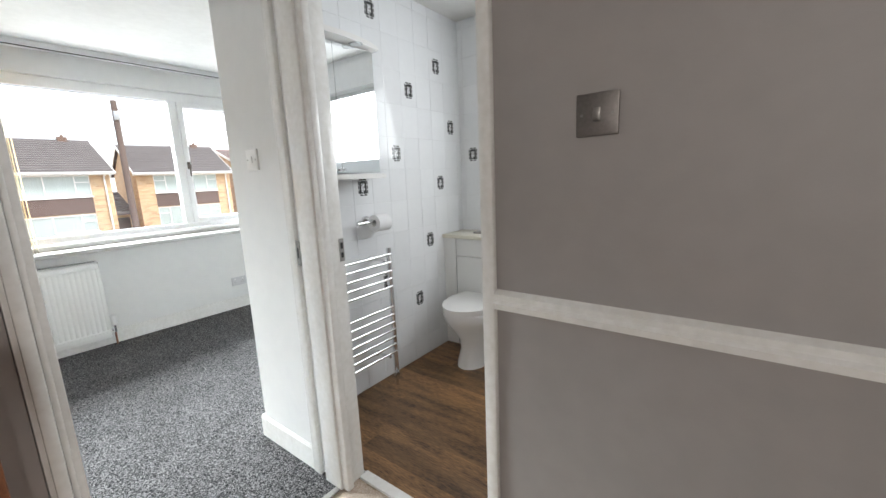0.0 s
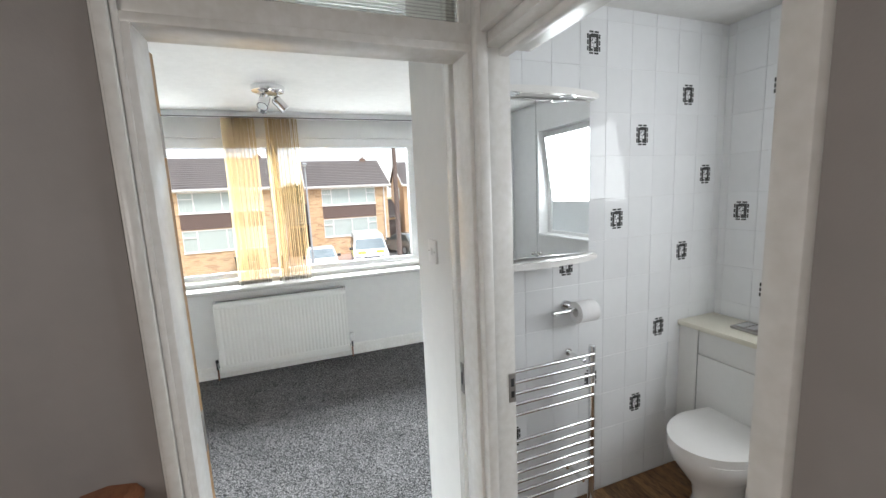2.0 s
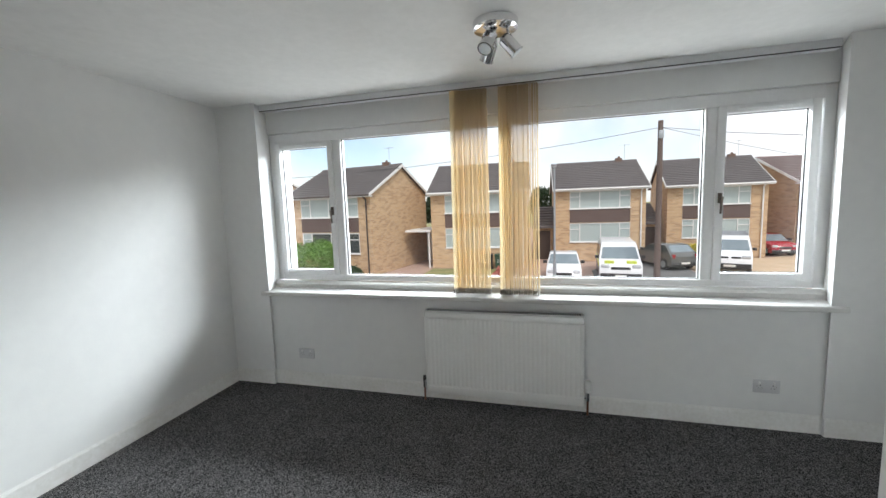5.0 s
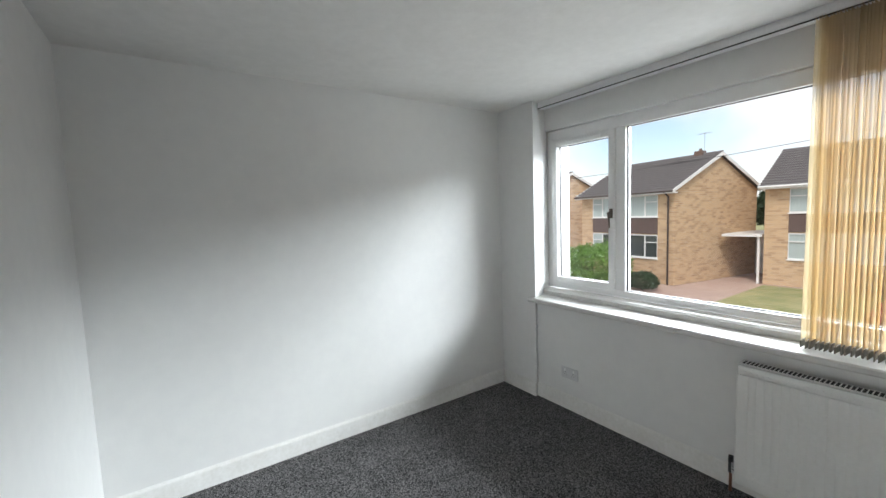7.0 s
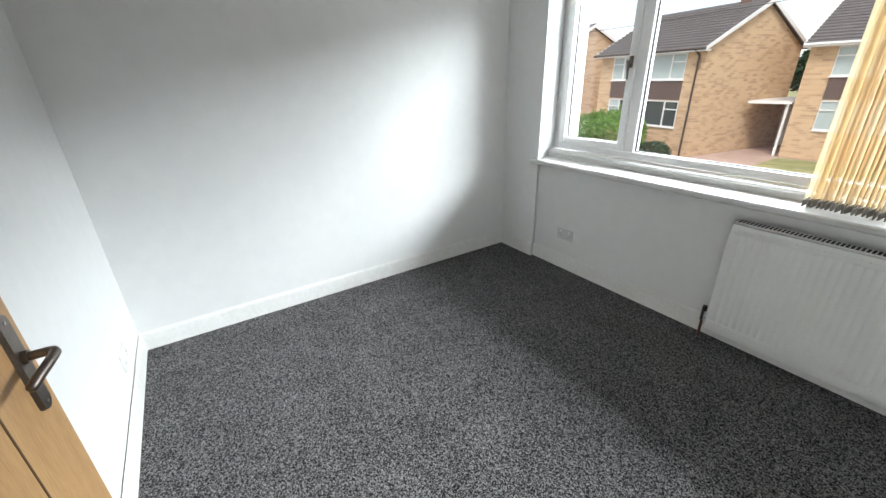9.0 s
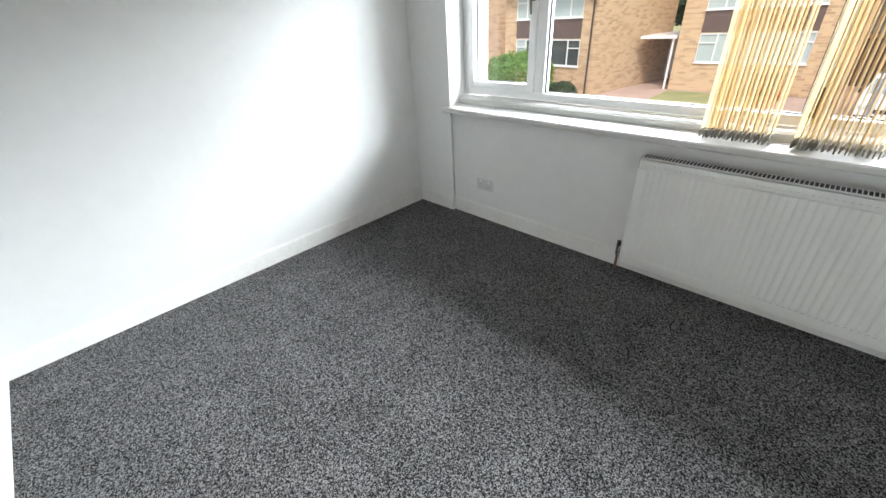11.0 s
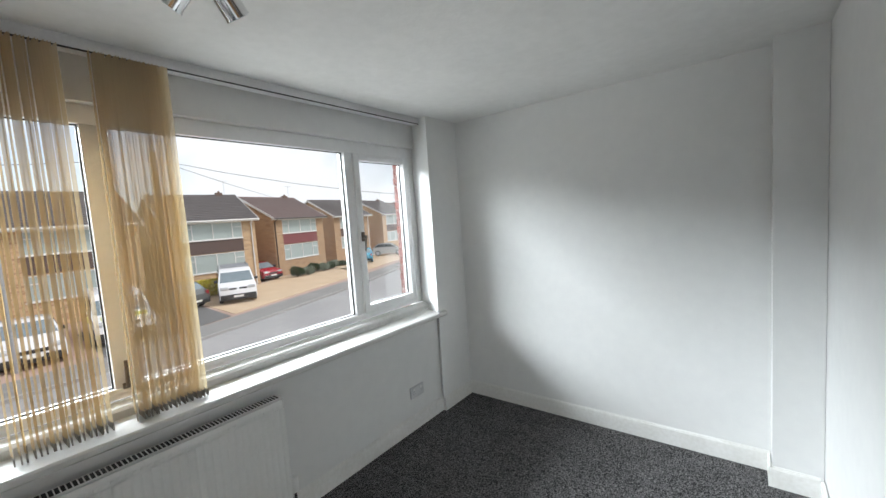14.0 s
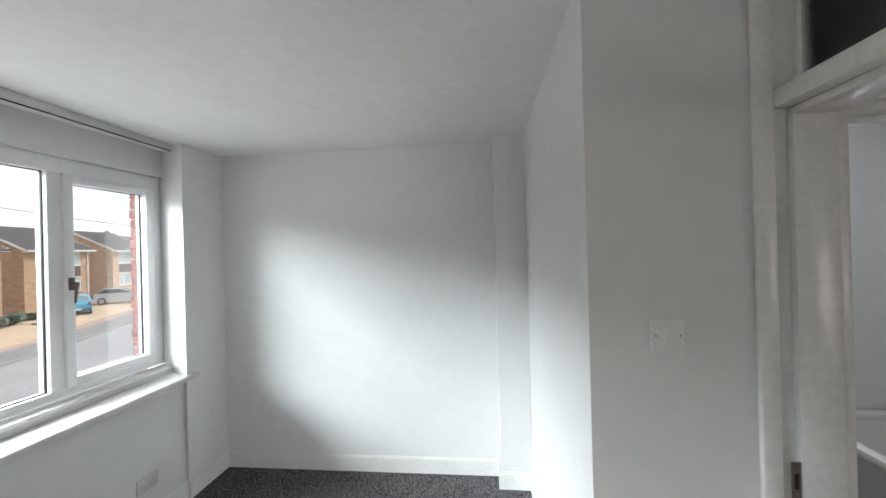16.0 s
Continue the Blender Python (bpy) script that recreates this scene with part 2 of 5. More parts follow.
MORTAR = material("red_grey_mortar", (0.24, 0.15, 0.125), 0.95, 0, (0.19, 0.12, 0.10), 30, 0.5, 120)


# ---- building helpers ----
def box(bm, x0, x1, y0, y1, z0, z1, bevel=0.0, seg=2):
    r = bmesh.ops.create_cube(bm, size=1, matrix=Matrix.Translation(((x0 + x1) / 2, (y0 + y1) / 2, (z0 + z1) / 2)) @ Matrix.Diagonal((abs(x1 - x0), abs(y1 - y0), abs(z1 - z0), 1)))
    if bevel:
        es = list({e for v in r["verts"] for e in v.link_edges})
        bmesh.ops.bevel(bm, geom=es, offset=bevel, segments=seg, affect="EDGES", profile=0.5)


def prism(bm, pts, z0, z1):
    """Upright prism over a plan outline."""
    lo = [bm.verts.new((x, y, z0)) for x, y in pts]
    hi = [bm.verts.new((x, y, z1)) for x, y in pts]
    n = len(pts)
    bm.faces.new(lo[::-1]), bm.faces.new(hi)
    for i in range(n):
        bm.faces.new((lo[i], lo[(i + 1) % n], hi[(i + 1) % n], hi[i]))


def extrude_y(bm, pts, y0, y1):
    """Prism along y over an (x, z) outline."""
    lo = [bm.verts.new((x, y0, z)) for x, z in pts]
    hi = [bm.verts.new((x, y1, z)) for x, z in pts]
    n = len(pts)
    bm.faces.new(lo), bm.faces.new(hi[::-1])
    for i in range(n):
        bm.faces.new((lo[(i + 1) % n], lo[i], hi[i], hi[(i + 1) % n]))


def tube(bm, a, b, r, seg=14, r2=None):
    a, b = Vector(a), Vector(b)
    m = Matrix.Translation((a + b) / 2) @ (b - a).to_track_quat("Z", "Y").to_matrix().to_4x4()
    bmesh.ops.create_cone(bm, cap_ends=True, segments=seg, radius1=r, radius2=r if r2 is None else r2, depth=(b - a).length, matrix=m)


def rings(bm, profile, seg=28, closed_top=True):
    """Loft of rings (cx, cy, z, rx, ry): ovals one above another."""
    loops = []
    for cx, cy, z, rx, ry in profile:
        loops.append([bm.verts.new((cx + rx * math.cos(2 * math.pi * k / seg), cy + ry * math.sin(2 * math.pi * k / seg), z)) for k in range(seg)])
    for a, b in zip(loops, loops[1:]):
        for k in range(seg):
            bm.faces.new((a[k], a[(k + 1) % seg], b[(k + 1) % seg], b[k]))
    bm.faces.new(loops[0][::-1])
    if closed_top:
        bm.faces.new(loops[-1])


def part(name, bm, mat, parent=None, label="", smooth=False, m=None):
    bmesh.ops.recalc_face_normals(bm, faces=bm.faces)
    me = bpy.data.meshes.new(name)
    bm.to_mesh(me)
    bm.free()
    me.materials.append(mat)
    if smooth:
        for p in me.polygons:
            p.use_smooth = True
        me.set_sharp_from_angle(angle=radians(40))
    ob = new(name, me)
    if m is not None:
        ob.matrix_basis = m
    if parent is not None:
        ob.parent = parent
    if label:
        ob["label"] = label
    return ob


def boxes(name, mat, parent, *dims, bevel=0.0, label="", smooth=False):
    bm = bmesh.new()
    for d in dims:
        box(bm, *d, bevel=bevel)
    return part(name, bm, mat, parent, label, smooth or bevel > 0)


def empty(name, label, category, m=None, group="", kind=""):
    ob = tagged(new(name), label, category, group, kind)
    if m is not None:
        ob.matrix_basis = m
    return ob


def setting(name, mat, label, category, *dims):
    return tagged(boxes(name, mat, None, *dims), label, category, kind="structure")


# ---- bedroom, landing and bathroom shell ----
H = 2.40
XW, XB, YL, YR, YS, XA = -4.07, -1.27, -2.18, 2.595, 0.887, -1.765
tagged(boxes("floor", CARPET, None, (-4.12, XA, -2.3, 2.7, -0.2, 0.0), (XA, -1.155, -2.3, 0.984, -0.2, 0.0)), "charcoal grey cut-pile carpet, freshly laid", "carpet", kind="structure")
setting("landing_floor", LANDING, "pale beige carpet on the landing", "carpet", (-1.153, 2.3, -2.3, 0.953, -0.2, -0.004))
setting("ceiling", CEILING, "white painted ceiling with faint roller marks", "ceiling", (-4.5, 2.4, -2.4, 2.9, H, H + 0.2))
setting("wall_south", WHITE_WALL, "plain white painted bedroom side wall", "wall", (-4.6, XB, YL - 0.15, YL, -0.2, H))
setting("wall_north", WHITE_WALL, "plain white painted bedroom side wall", "wall", (-4.6, XA - 0.001, YR, YR + 0.2, -0.2, H))

bm = bmesh.new()
prism(bm, [(XW, YL), (XW, -1.785), (-4.36, -1.87), (-4.62, -1.87), (-4.62, YL)], -0.2, H)
prism(bm, [(XW, YR), (-4.468, YR), (-4.468, 2.31), (-4.36, 2.31), (XW, 2.195)], -0.2, H)
box(bm, -4.45, -4.10, -1.88, 2.32, -0.2, 0.795)
box(bm, -4.45, -4.285, -1.88, 2.32, 2.19, H)
wall_west = tagged(part("wall_west", bm, WHITE_WALL), "white window wall with shallow piers either side", "wall", kind="structure")

# wall between bedroom and landing, in which the door and its glass stand
bm = bmesh.new()
box(bm, XB, -1.211, YL - 0.15, 0.07, -0.2, H)
tagged(part("wall_east", bm, WHITE_WALL), "white bedroom wall behind the open door", "wall", kind="structure")
setting("landing_wall_west", GREY_WALL, "mid grey landing wall beside the bedroom door", "wall", (-1.209, -1.15, YL - 0.15, 0.07, -0.2, H))
setting("wall_switch", WHITE_WALL, "short white wall with the light switch", "wall", (XA, -1.285, YS, 0.985, -0.2, H))
setting("wall_alcove", WHITE_WALL, "white wall backing onto the bathroom", "wall", (XA, -1.70, 0.986, YR + 0.2, -0.2, H))
setting("wall_column", WHITE_WALL, "narrow boxed-in white pier in the corner", "pier", (-1.975, XA - 0.002, 2.44, YR - 0.001, 0, H))
setting("landing_wall_north", GREY_WALL, "mid grey landing wall with white dado rail", "wall", (-0.40, 2.3, 0.90, 0.949, -0.2, H))
setting("landing_wall_over_door", GREY_WALL, "mid grey wall over the bathroom door", "wall", (-1.08, -0.402, 0.90, 0.949, 2.08, H))
# unseen wall; its opening and frosted window are added to hold the fill lamp
setting("landing_wall_south", GREY_WALL, "plain grey landing wall with an opening added for fill light", "wall", (-1.15, 0.2, -1.4, -1.3, -0.2, H), (1.3, 2.3, -1.4, -1.3, -0.2, H), (0.2, 1.3, -1.4, -1.3, -0.2, 1.05), (0.2, 1.3, -1.4, -1.3, 2.05, H))
fill_win = empty("added_fill_window", "unseen white framed frosted window added around the fill lamp", "window", kind="structure")
boxes("window_frame", UPVC, fill_win, (0.2, 0.25, -1.39, -1.34, 1.05, 2.05), (1.25, 1.3, -1.39, -1.34, 1.05, 2.05), (0.25, 1.25, -1.39, -1.34, 1.05, 1.10), (0.25, 1.25, -1.39, -1.34, 2.0, 2.05))
boxes("pane", FROST, fill_win, (0.25, 1.25, -1.375, -1.36, 1.10, 2.0))
setting("landing_wall_east", GREY_WALL, "plain grey landing wall", "wall", (2.2, 2.3, -1.3, 0.90, -0.2, H))

# baseboards
bm = bmesh.new()


def board(bm, x0, x1, y0, y1):
    box(bm, x0, x1, y0, y1, 0.0, 0.104)
    # stepped, rounded-over top edge
    for inset, z0, z1 in ((0.0025, 0.104, 0.111), (0.006, 0.111, 0.118)):
        if abs(x1 - x0) > abs(y1 - y0):
            box(bm, x0, x1, y0 + inset, y1 - inset, z0, z1)
        else:
            box(bm, x0 + inset, x1 - inset, y0, y1, z0, z1)


board(bm, XW, XB, YL, YL + 0.016)
board(bm, XW, XW + 0.016, YL + 0.016, -1.785)
board(bm, -4.10, -4.084, -1.80, 2.21)
board(bm, XW, XW + 0.016, 2.195, YR - 0.016)
board(bm, XW, -1.976, YR - 0.016, YR)
board(bm, -1.991, -1.975, 2.424, YR - 0.016)
board(bm, -1.975, XA - 0.016, 2.424, 2.44)
board(bm, XA - 0.016, XA, 0.872, 2.424)
board(bm, XA, -1.336, 0.872, YS)
board(bm, XB - 0.016, XB, YL + 0.016, 0.04)
tagged(part("baseboard", bm, GLOSS), "white gloss painted baseboard", "baseboard", kind="structure")

# bedroom door frame with glazed top light
door_frame = empty("door_frame", "white gloss door frame with a glazed top light", "door frame", kind="structure")
LX0, LX1 = -1.285, -1.145
boxes("jamb", GLOSS, door_frame, (LX0, LX1, 0.072, 0.105, 0, H - 0.002), (-1.245, LX1 + 0.006, 0.105, 0.137, 0, 1.965), bevel=0.003)
boxes("jamb", GLOSS, door_frame, (LX0, LX1, 0.888, 0.925, 0, H - 0.002), (-1.245, LX1 + 0.006, 0.862, 0.888, 0, 1.965), bevel=0.003)
boxes("head", GLOSS, door_frame, (LX0, LX1, 0.107, 0.886, 1.985, 2.035), (-1.245, LX1 + 0.006, 0.107, 0.886, 1.963, 1.984), bevel=0.003)
boxes("architrave", GLOSS, door_frame, (LX1, LX1 + 0.018, 0.082, 0.108, 0, H - 0.003), (LX1, LX1 + 0.010, 0.108, 0.122, 0, H - 0.003), bevel=0.005)
boxes("architrave", GLOSS, door_frame, (LX1, LX1 + 0.022, 0.876, 0.899, 0, H - 0.003), bevel=0.005)
boxes("architrave", GLOSS, door_frame, (XB - 0.028, XB - 0.001, 0.02, 0.071, 0, H - 0.003), bevel=0.004)
boxes("architrave", GLOSS, door_frame, (-1.335, -1.2865, 0.866, 0.8865, 0, H - 0.003), bevel=0.005)
boxes("top_light_bead", GLOSS, door_frame, (-1.225, -1.20, 0.106, 0.125, 2.036, H - 0.004), (-1.225, -1.20, 0.868, 0.887, 2.036, H - 0.004), (-1.225, -1.20, 0.125, 0.868, 2.036, 2.055))
bm = bmesh.new()
N = 40
for k in range(N):
    z = 2.056 + (H - 2.056) * k / N
    box(bm, -1.216, -1.210 + 0.003 * (k % 2), 0.126, 0.867, z, z + (H - 2.056) / N - 0.0005)
part("reeded_pane", bm, REEDED, door_frame, "horizontally reeded glass").visible_shadow = False
strike = boxes("strike_plate", STEEL, door_frame, (-1.272, -1.25, 0.8605, 0.8635, 0.96, 1.06))
boxes("strike_recess", BLACK, strike, (-1.266, -1.256, 0.8595, 0.8603, 0.99, 1.03))
setting("carpet_threshold_bar", STEEL, "thin metal carpet bar in the doorway", "threshold", (-1.172, -1.145, 0.14, 0.86, 0.0, 0.006))

# bathroom door frame
bath_frame = empty("bathroom_door_frame", "white gloss frame of the bathroom doorway", "door frame", kind="structure")
boxes("jamb", GLOSS, bath_frame, (-1.165, -1.135, 0.93, 0.985, 0, 2.0), (-1.135, -1.130, 0.905, 0.980, 0, 1.985), bevel=0.003)
boxes("jamb", GLOSS, bath_frame, (-0.443, -0.43, 0.905, 1.05, 0, 2.0), (-0.468, -0.443, 0.948, 0.975, 0, 1.985), bevel=0.003)
boxes("head", GLOSS, bath_frame, (-1.135, -0.443, 0.905, 1.05, 1.975, 2.01), (-1.13, -0.468, 0.948, 0.975, 1.955, 1.975), bevel=0.003)
boxes("architrave", GLOSS, bath_frame, (-1.143, -1.105, 0.872, 0.905, 0, 2.07), bevel=0.006)
boxes("architrave", GLOSS, bath_frame, (-0.436, -0.398, 0.882, 0.905, 0, 2.07), bevel=0.006)
boxes("architrave", GLOSS, bath_frame, (-1.105, -0.436, 0.882, 0.905, 2.0, 2.07), bevel=0.006)
boxes("wall_packing", GLOSS, bath_frame, (-1.143, -1.083, 0.9, 0.925, 2.07, H - 0.004))
bstrike = boxes("strike_plate", STEEL, bath_frame, (-1.1305, -1.1275, 0.957, 0.979, 0.97, 1.06))
boxes("strike_recess", BLACK, bstrike, (-1.1273, -1.1265, 0.963, 0.974, 0.985, 1.005), (-1.1273, -1.1265, 0.963, 0.974, 1.02, 1.045))
setting("bathroom_threshold", GLOSS, "white threshold strip at the bathroom door", "threshold", (-1.13, -0.46, 0.954, 1.0, -0.1, 0.007))

# dado rail and switch on the landing
bm = bmesh.new()
extrude_x = [(0.90, 0.922), (0.876, 0.928), (0.872, 0.945), (0.882, 0.952), (0.880, 0.968), (0.90, 0.977)]
lo = [bm.verts.new((-0.397, y, z)) for y, z in extrude_x]
hi = [bm.verts.new((2.2, y, z)) for y, z in extrude_x]
for k in range(len(lo)):
    bm.faces.new((lo[k], lo[(k + 1) % len(lo)], hi[(k + 1) % len(lo)], hi[k]))
bm.faces.new(lo)
tagged(part("dado_trim", bm, GLOSS), "white painted dado rail along the grey wall", "dado rail", kind="structure")


def wall_plate(name, label, category, m, w, hgt, plate_mat, rocker_mat, rockers=1, sockets=0, thick=0.009):
    """A switch or socket plate, made in its own plane: x along the wall, y out of it, z up."""
    ob = empty(name, label, category, m)
    boxes("plate", plate_mat, ob, (-w / 2, w / 2, 0, thick, -hgt / 2, hgt / 2), bevel=0.003)
    for k in range(rockers):
        off = (k - (rockers - 1) / 2) * w / 2.2 + (0.0 if not sockets else (k - 0.5) * 0.012)
        if sockets:
            boxes("rocker", rocker_mat, ob, (off - 0.006, off + 0.006, thick, thick + 0.004, 0.012, 0.032), bevel=0.001)
        else:
            boxes("rocker", rocker_mat, ob, (off - 0.008, off + 0.008, thick, thick + 0.005, -0.014, 0.014), bevel=0.0015)
    for k in range(sockets):
        off = (k - 0.5) * 0.07
        boxes("pin_hole", BLACK, ob, (off - 0.002, off + 0.002, thick, thick + 0.0006, 0.004, 0.012), (off - 0.012, off - 0.006, thick, thick + 0.0006, -0.014, -0.011), (off + 0.006, off + 0.012, thick, thick + 0.0006, -0.014, -0.011))
    for s in (-1, 1):
        bm = bmesh.new()
        tube(bm, (s * w * 0.36, thick, 0), (s * w * 0.36, thick + 0.0012, 0), 0.003)
        part("screw", bm, STEEL, ob)
    return ob


wall_plate("light_switch", "brushed steel light switch with steel rocker on grey wall", "light switch", pose(-0.147, 0.90, 1.396, 0, 0, 180), 0.088, 0.088, PEWTER, STEEL)
wall_plate("light_switch", "white plastic light switch beside the bedroom door", "light switch", pose(-1.56, YS, 1.385, 0, 0, 180), 0.088, 0.088, PLASTIC, PLASTIC)
wall_plate("double_socket", "white double power socket under the window", "socket", pose(-4.10, -1.473, 0.285, 0, 0, -90), 0.148, 0.088, GREY_PLASTIC, PLASTIC, 2, 2)
wall_plate("double_socket", "white double power socket under the window", "socket", pose(-4.10, 1.898, 0.285, 0, 0, -90), 0.148, 0.088, GREY_PLASTIC, PLASTIC, 2, 2)
wall_plate("double_socket", "white power socket on the wall behind the door", "socket", pose(XB, -1.72, 0.25, 0, 0, 90), 0.148, 0.088, PLASTIC, PLASTIC, 2, 2)

# ---- bedroom window ----
window = empty("window_1", "wide white plastic window with two fixed and two opening lights", "window", kind="structure")
WX = -4.36
FR = [(-1.87, -1.83), (2.27, 2.31)]
boxes("window_frame", UPVC, window, (WX - 0.04, WX + 0.035, -1.87, -1.815, 0.885, 2.188), (WX - 0.04, WX + 0.035, 2.235, 2.31, 0.885, 2.188),
      (WX - 0.04, WX + 0.035, -1.815, 2.235, 0.885, 0.935), (WX - 0.04, WX + 0.035, -1.815, 2.235, 2.105, 2.188),
      (WX - 0.04, WX + 0.035, -1.235, -1.165, 0.935, 2.105), (WX - 0.04, WX + 0.035, 0.185, 0.280, 0.935, 2.105), (WX - 0.04, WX + 0.035, 1.575, 1.645, 0.935, 2.105), bevel=0.004)


def opening_light(y0, y1, z0, z1, handle_y):
    sash = boxes("sash", UPVC, window, (WX - 0.03, WX + 0.052, y0 - 0.05, y0, z0 - 0.05, z1 + 0.05), (WX - 0.03, WX + 0.052, y1, y1 + 0.05, z0 - 0.05, z1 + 0.05),
                 (WX - 0.03, WX + 0.052, y0, y1, z0 - 0.05, z0), (WX - 0.03, WX + 0.052, y0, y1, z1, z1 + 0.05), bevel=0.005)
    boxes("gasket", DARK_GAP, sash, (WX - 0.004, WX + 0.006, y0, y0 + 0.004, z0, z1), (WX - 0.004, WX + 0.006, y1 - 0.004, y1, z0, z1), (WX - 0.004, WX + 0.006, y0, y1, z0, z0 + 0.004), (WX - 0.004, WX + 0.006, y0, y1, z1 - 0.004, z1))
    boxes("trickle_vent", UPVC, sash, (WX + 0.052, WX + 0.062, y0 + 0.06, y1 - 0.06, z1 + 0.018, z1 + 0.036), bevel=0.003)
    bm = bmesh.new()
    zc = 1.50
    box(bm, WX + 0.052, WX + 0.066, handle_y - 0.013, handle_y + 0.013, zc - 0.035, zc + 0.035, bevel=0.004)
    tube(bm, (WX + 0.06, handle_y, zc), (WX + 0.095, handle_y, zc), 0.011)
    tube(bm, (WX + 0.092, handle_y, zc + 0.008), (WX + 0.078, handle_y, zc - 0.105), 0.0095, r2=0.006)
    part("handle", bm, BRONZE, sash, "dark pewter lever handle", True)
    p = boxes("pane", PANE, window, (WX - 0.002, WX + 0.002, y0, y1, z0, z1))
    p.visible_shadow = False


def fixed_light(y0, y1, z0, z1):
    boxes("glazing_bead", DARK_GAP, window, (WX - 0.004, WX + 0.008, y0, y0 + 0.005, z0, z1), (WX - 0.004, WX + 0.008, y1 - 0.005, y1, z0, z1), (WX - 0.004, WX + 0.008, y0 + 0.005, y1 - 0.005, z0, z0 + 0.005), (WX - 0.004, WX + 0.008, y0 + 0.005, y1 - 0.005, z1 - 0.004, z1))
    p = boxes("pane", PANE, window, (WX - 0.002, WX + 0.002, y0, y1, z0, z1))
    p.visible_shadow = False


opening_light(-1.755, -1.285, 0.985, 2.055, -1.26)
fixed_light(-1.165, 0.185, 0.935, 2.105)
fixed_light(0.28, 1.575, 0.935, 2.105)
opening_light(1.695, 2.165, 0.985, 2.055, 1.67)
bm = bmesh.new()
box(bm, WX + 0.035, WX + 0.05, 0.21, 0.24, 0.93, 0.955, bevel=0.003)
tube(bm, (WX + 0.05, 0.228, 0.935), (WX + 0.058, 0.228, 1.06), 0.009, r2=0.007)
part("handle", bm, BRONZE, window, "dark pewter lever handle", True)
bm = bmesh.new()
extrude_y(bm, [(-4.325, 0.795), (-4.045, 0.795), (-4.037, 0.803), (-4.037, 0.822), (-4.045, 0.830), (-4.325, 0.836)], -1.84, 2.27)
part("window_sill", bm, SILL, window, "white satin painted timber sill", True)
bm = bmesh.new()
extrude_y(bm, [(-4.33, 0.836), (-4.225, 0.8345), (-4.222, 0.868), (-4.24, 0.880), (-4.318, 0.884)], -1.845, 2.275)
part("stool_board", bm, SILL, window)

# brick reveals outside
reveal = empty("brick_reveal", "red facing brick edge outside the window", "brickwork", kind="structure")
boxes("mortar_bed", MORTAR, reveal, (-4.60, -4.475, 2.345, 2.594, 0.6, 2.3))
for k in range(24):
    bm = bmesh.new()
    z, y0 = 0.62 + k * 0.072, 2.337 - (0.008 if k % 3 == 0 else 0)
    box(bm, -4.605, -4.47, y0, y0 + 0.215, z, z + 0.063, bevel=0.004, seg=1)
    part("brick", bm, RED_BRICK, reveal)

# ---- blind ----
rail = tagged(boxes("blind_rail", ALU, None, (-4.205, -4.145, -1.80, 2.20, 2.348, 2.3995), bevel=0.003), "white aluminium vertical blind rail under the ceiling", "blind rail")
boxes("track_groove", DARK_GAP, rail, (-4.1449, -4.143, -1.795, 2.195, 2.346, 2.353))


def slat_bunch(y0, y1, n, label, seed, tilt):
    rnd = random.Random(seed)
    ob = empty("vertical_blind", label, "blind", group="bunched vertical blinds")
    for k in range(n):
        y = y0 + 0.006 + (y1 - y0 - 0.012) * (k + rnd.uniform(-0.15, 0.15)) / (n - 1)
        a = radians(rnd.uniform(*tilt))
        cx, w = -4.152, 0.044
        bm = bmesh.new()
        rows = []
        for z in (2.347, 1.85, 1.35, 0.872):
            row = []
            for s in (-1, -0.33, 0.33, 1):
                bow = 0.006 * (1 - s * s)
                drift = (2.35 - z) * 0.004 * ((k % 3) - 1)
                row.append(bm.verts.new((cx + math.sin(a) * w * s + math.cos(a) * bow, y + drift + math.cos(a) * w * s * 0.5 - math.sin(a) * bow, z)))
            rows.append(row)
        for r0, r1 in zip(rows, rows[1:]):
            for c in range(3):
                bm.faces.new((r0[c], r0[c + 1], r1[c + 1], r1[c]))
        bmesh.ops.solidify(bm, geom=bm.faces[:], thickness=0.0009)
        sl = part("slat", bm, BLIND, ob, smooth=True)
        bm = bmesh.new()
        dx, dy = math.sin(a) * w, math.cos(a) * w * 0.5
        drift = (2.35 - 0.86) * 0.004 * ((k % 3) - 1)
        prism(bm, [(cx - dx, y + drift - dy - 0.0022), (cx + dx, y + drift + dy - 0.0022), (cx + dx, y + drift + dy + 0.0022), (cx - dx, y + drift - dy + 0.0022)], 0.838 + rnd.uniform(0, 0.006), 0.8715)
        part("weight", bm, HEM, sl, "grey slat weight")
    return ob


slat_bunch(-0.148, 0.122, 24, "translucent cream vertical blind slats drawn into a bunch", 3, (84, 100))
slat_bunch(0.210, 0.480, 24, "translucent cream vertical blind slats drawn into a bunch", 8, (90, 110))

# ---- radiator ----
rad = empty("radiator", "white enamelled panel radiator under the window", "radiator", pose(-4.01, 0.208, 0))
RW = 1.145
bm = bmesh.new()
nr = 34
pts = []
for k in range(nr):
    c0 = -RW / 2 + 0.02 + (RW - 0.04) * k / nr
    d = (RW - 0.04) / nr
    pts += [(c0, 0.0), (c0 + d * 0.62, 0.0), (c0 + d * 0.72, -0.0022), (c0 + d * 0.9, -0.0022)]
pts.append((RW / 2 - 0.02, 0.0))
prev = None
for y, x in pts:
    cur = (bm.verts.new((x, y, 0.145)), bm.verts.new((x, y, 0.665)))
    if prev:
        bm.faces.new((prev[0], cur[0], cur[1], prev[1]))
    prev = cur
box(bm, -0.016, -0.002, -RW / 2, RW / 2, 0.075, 0.145, bevel=0.005)
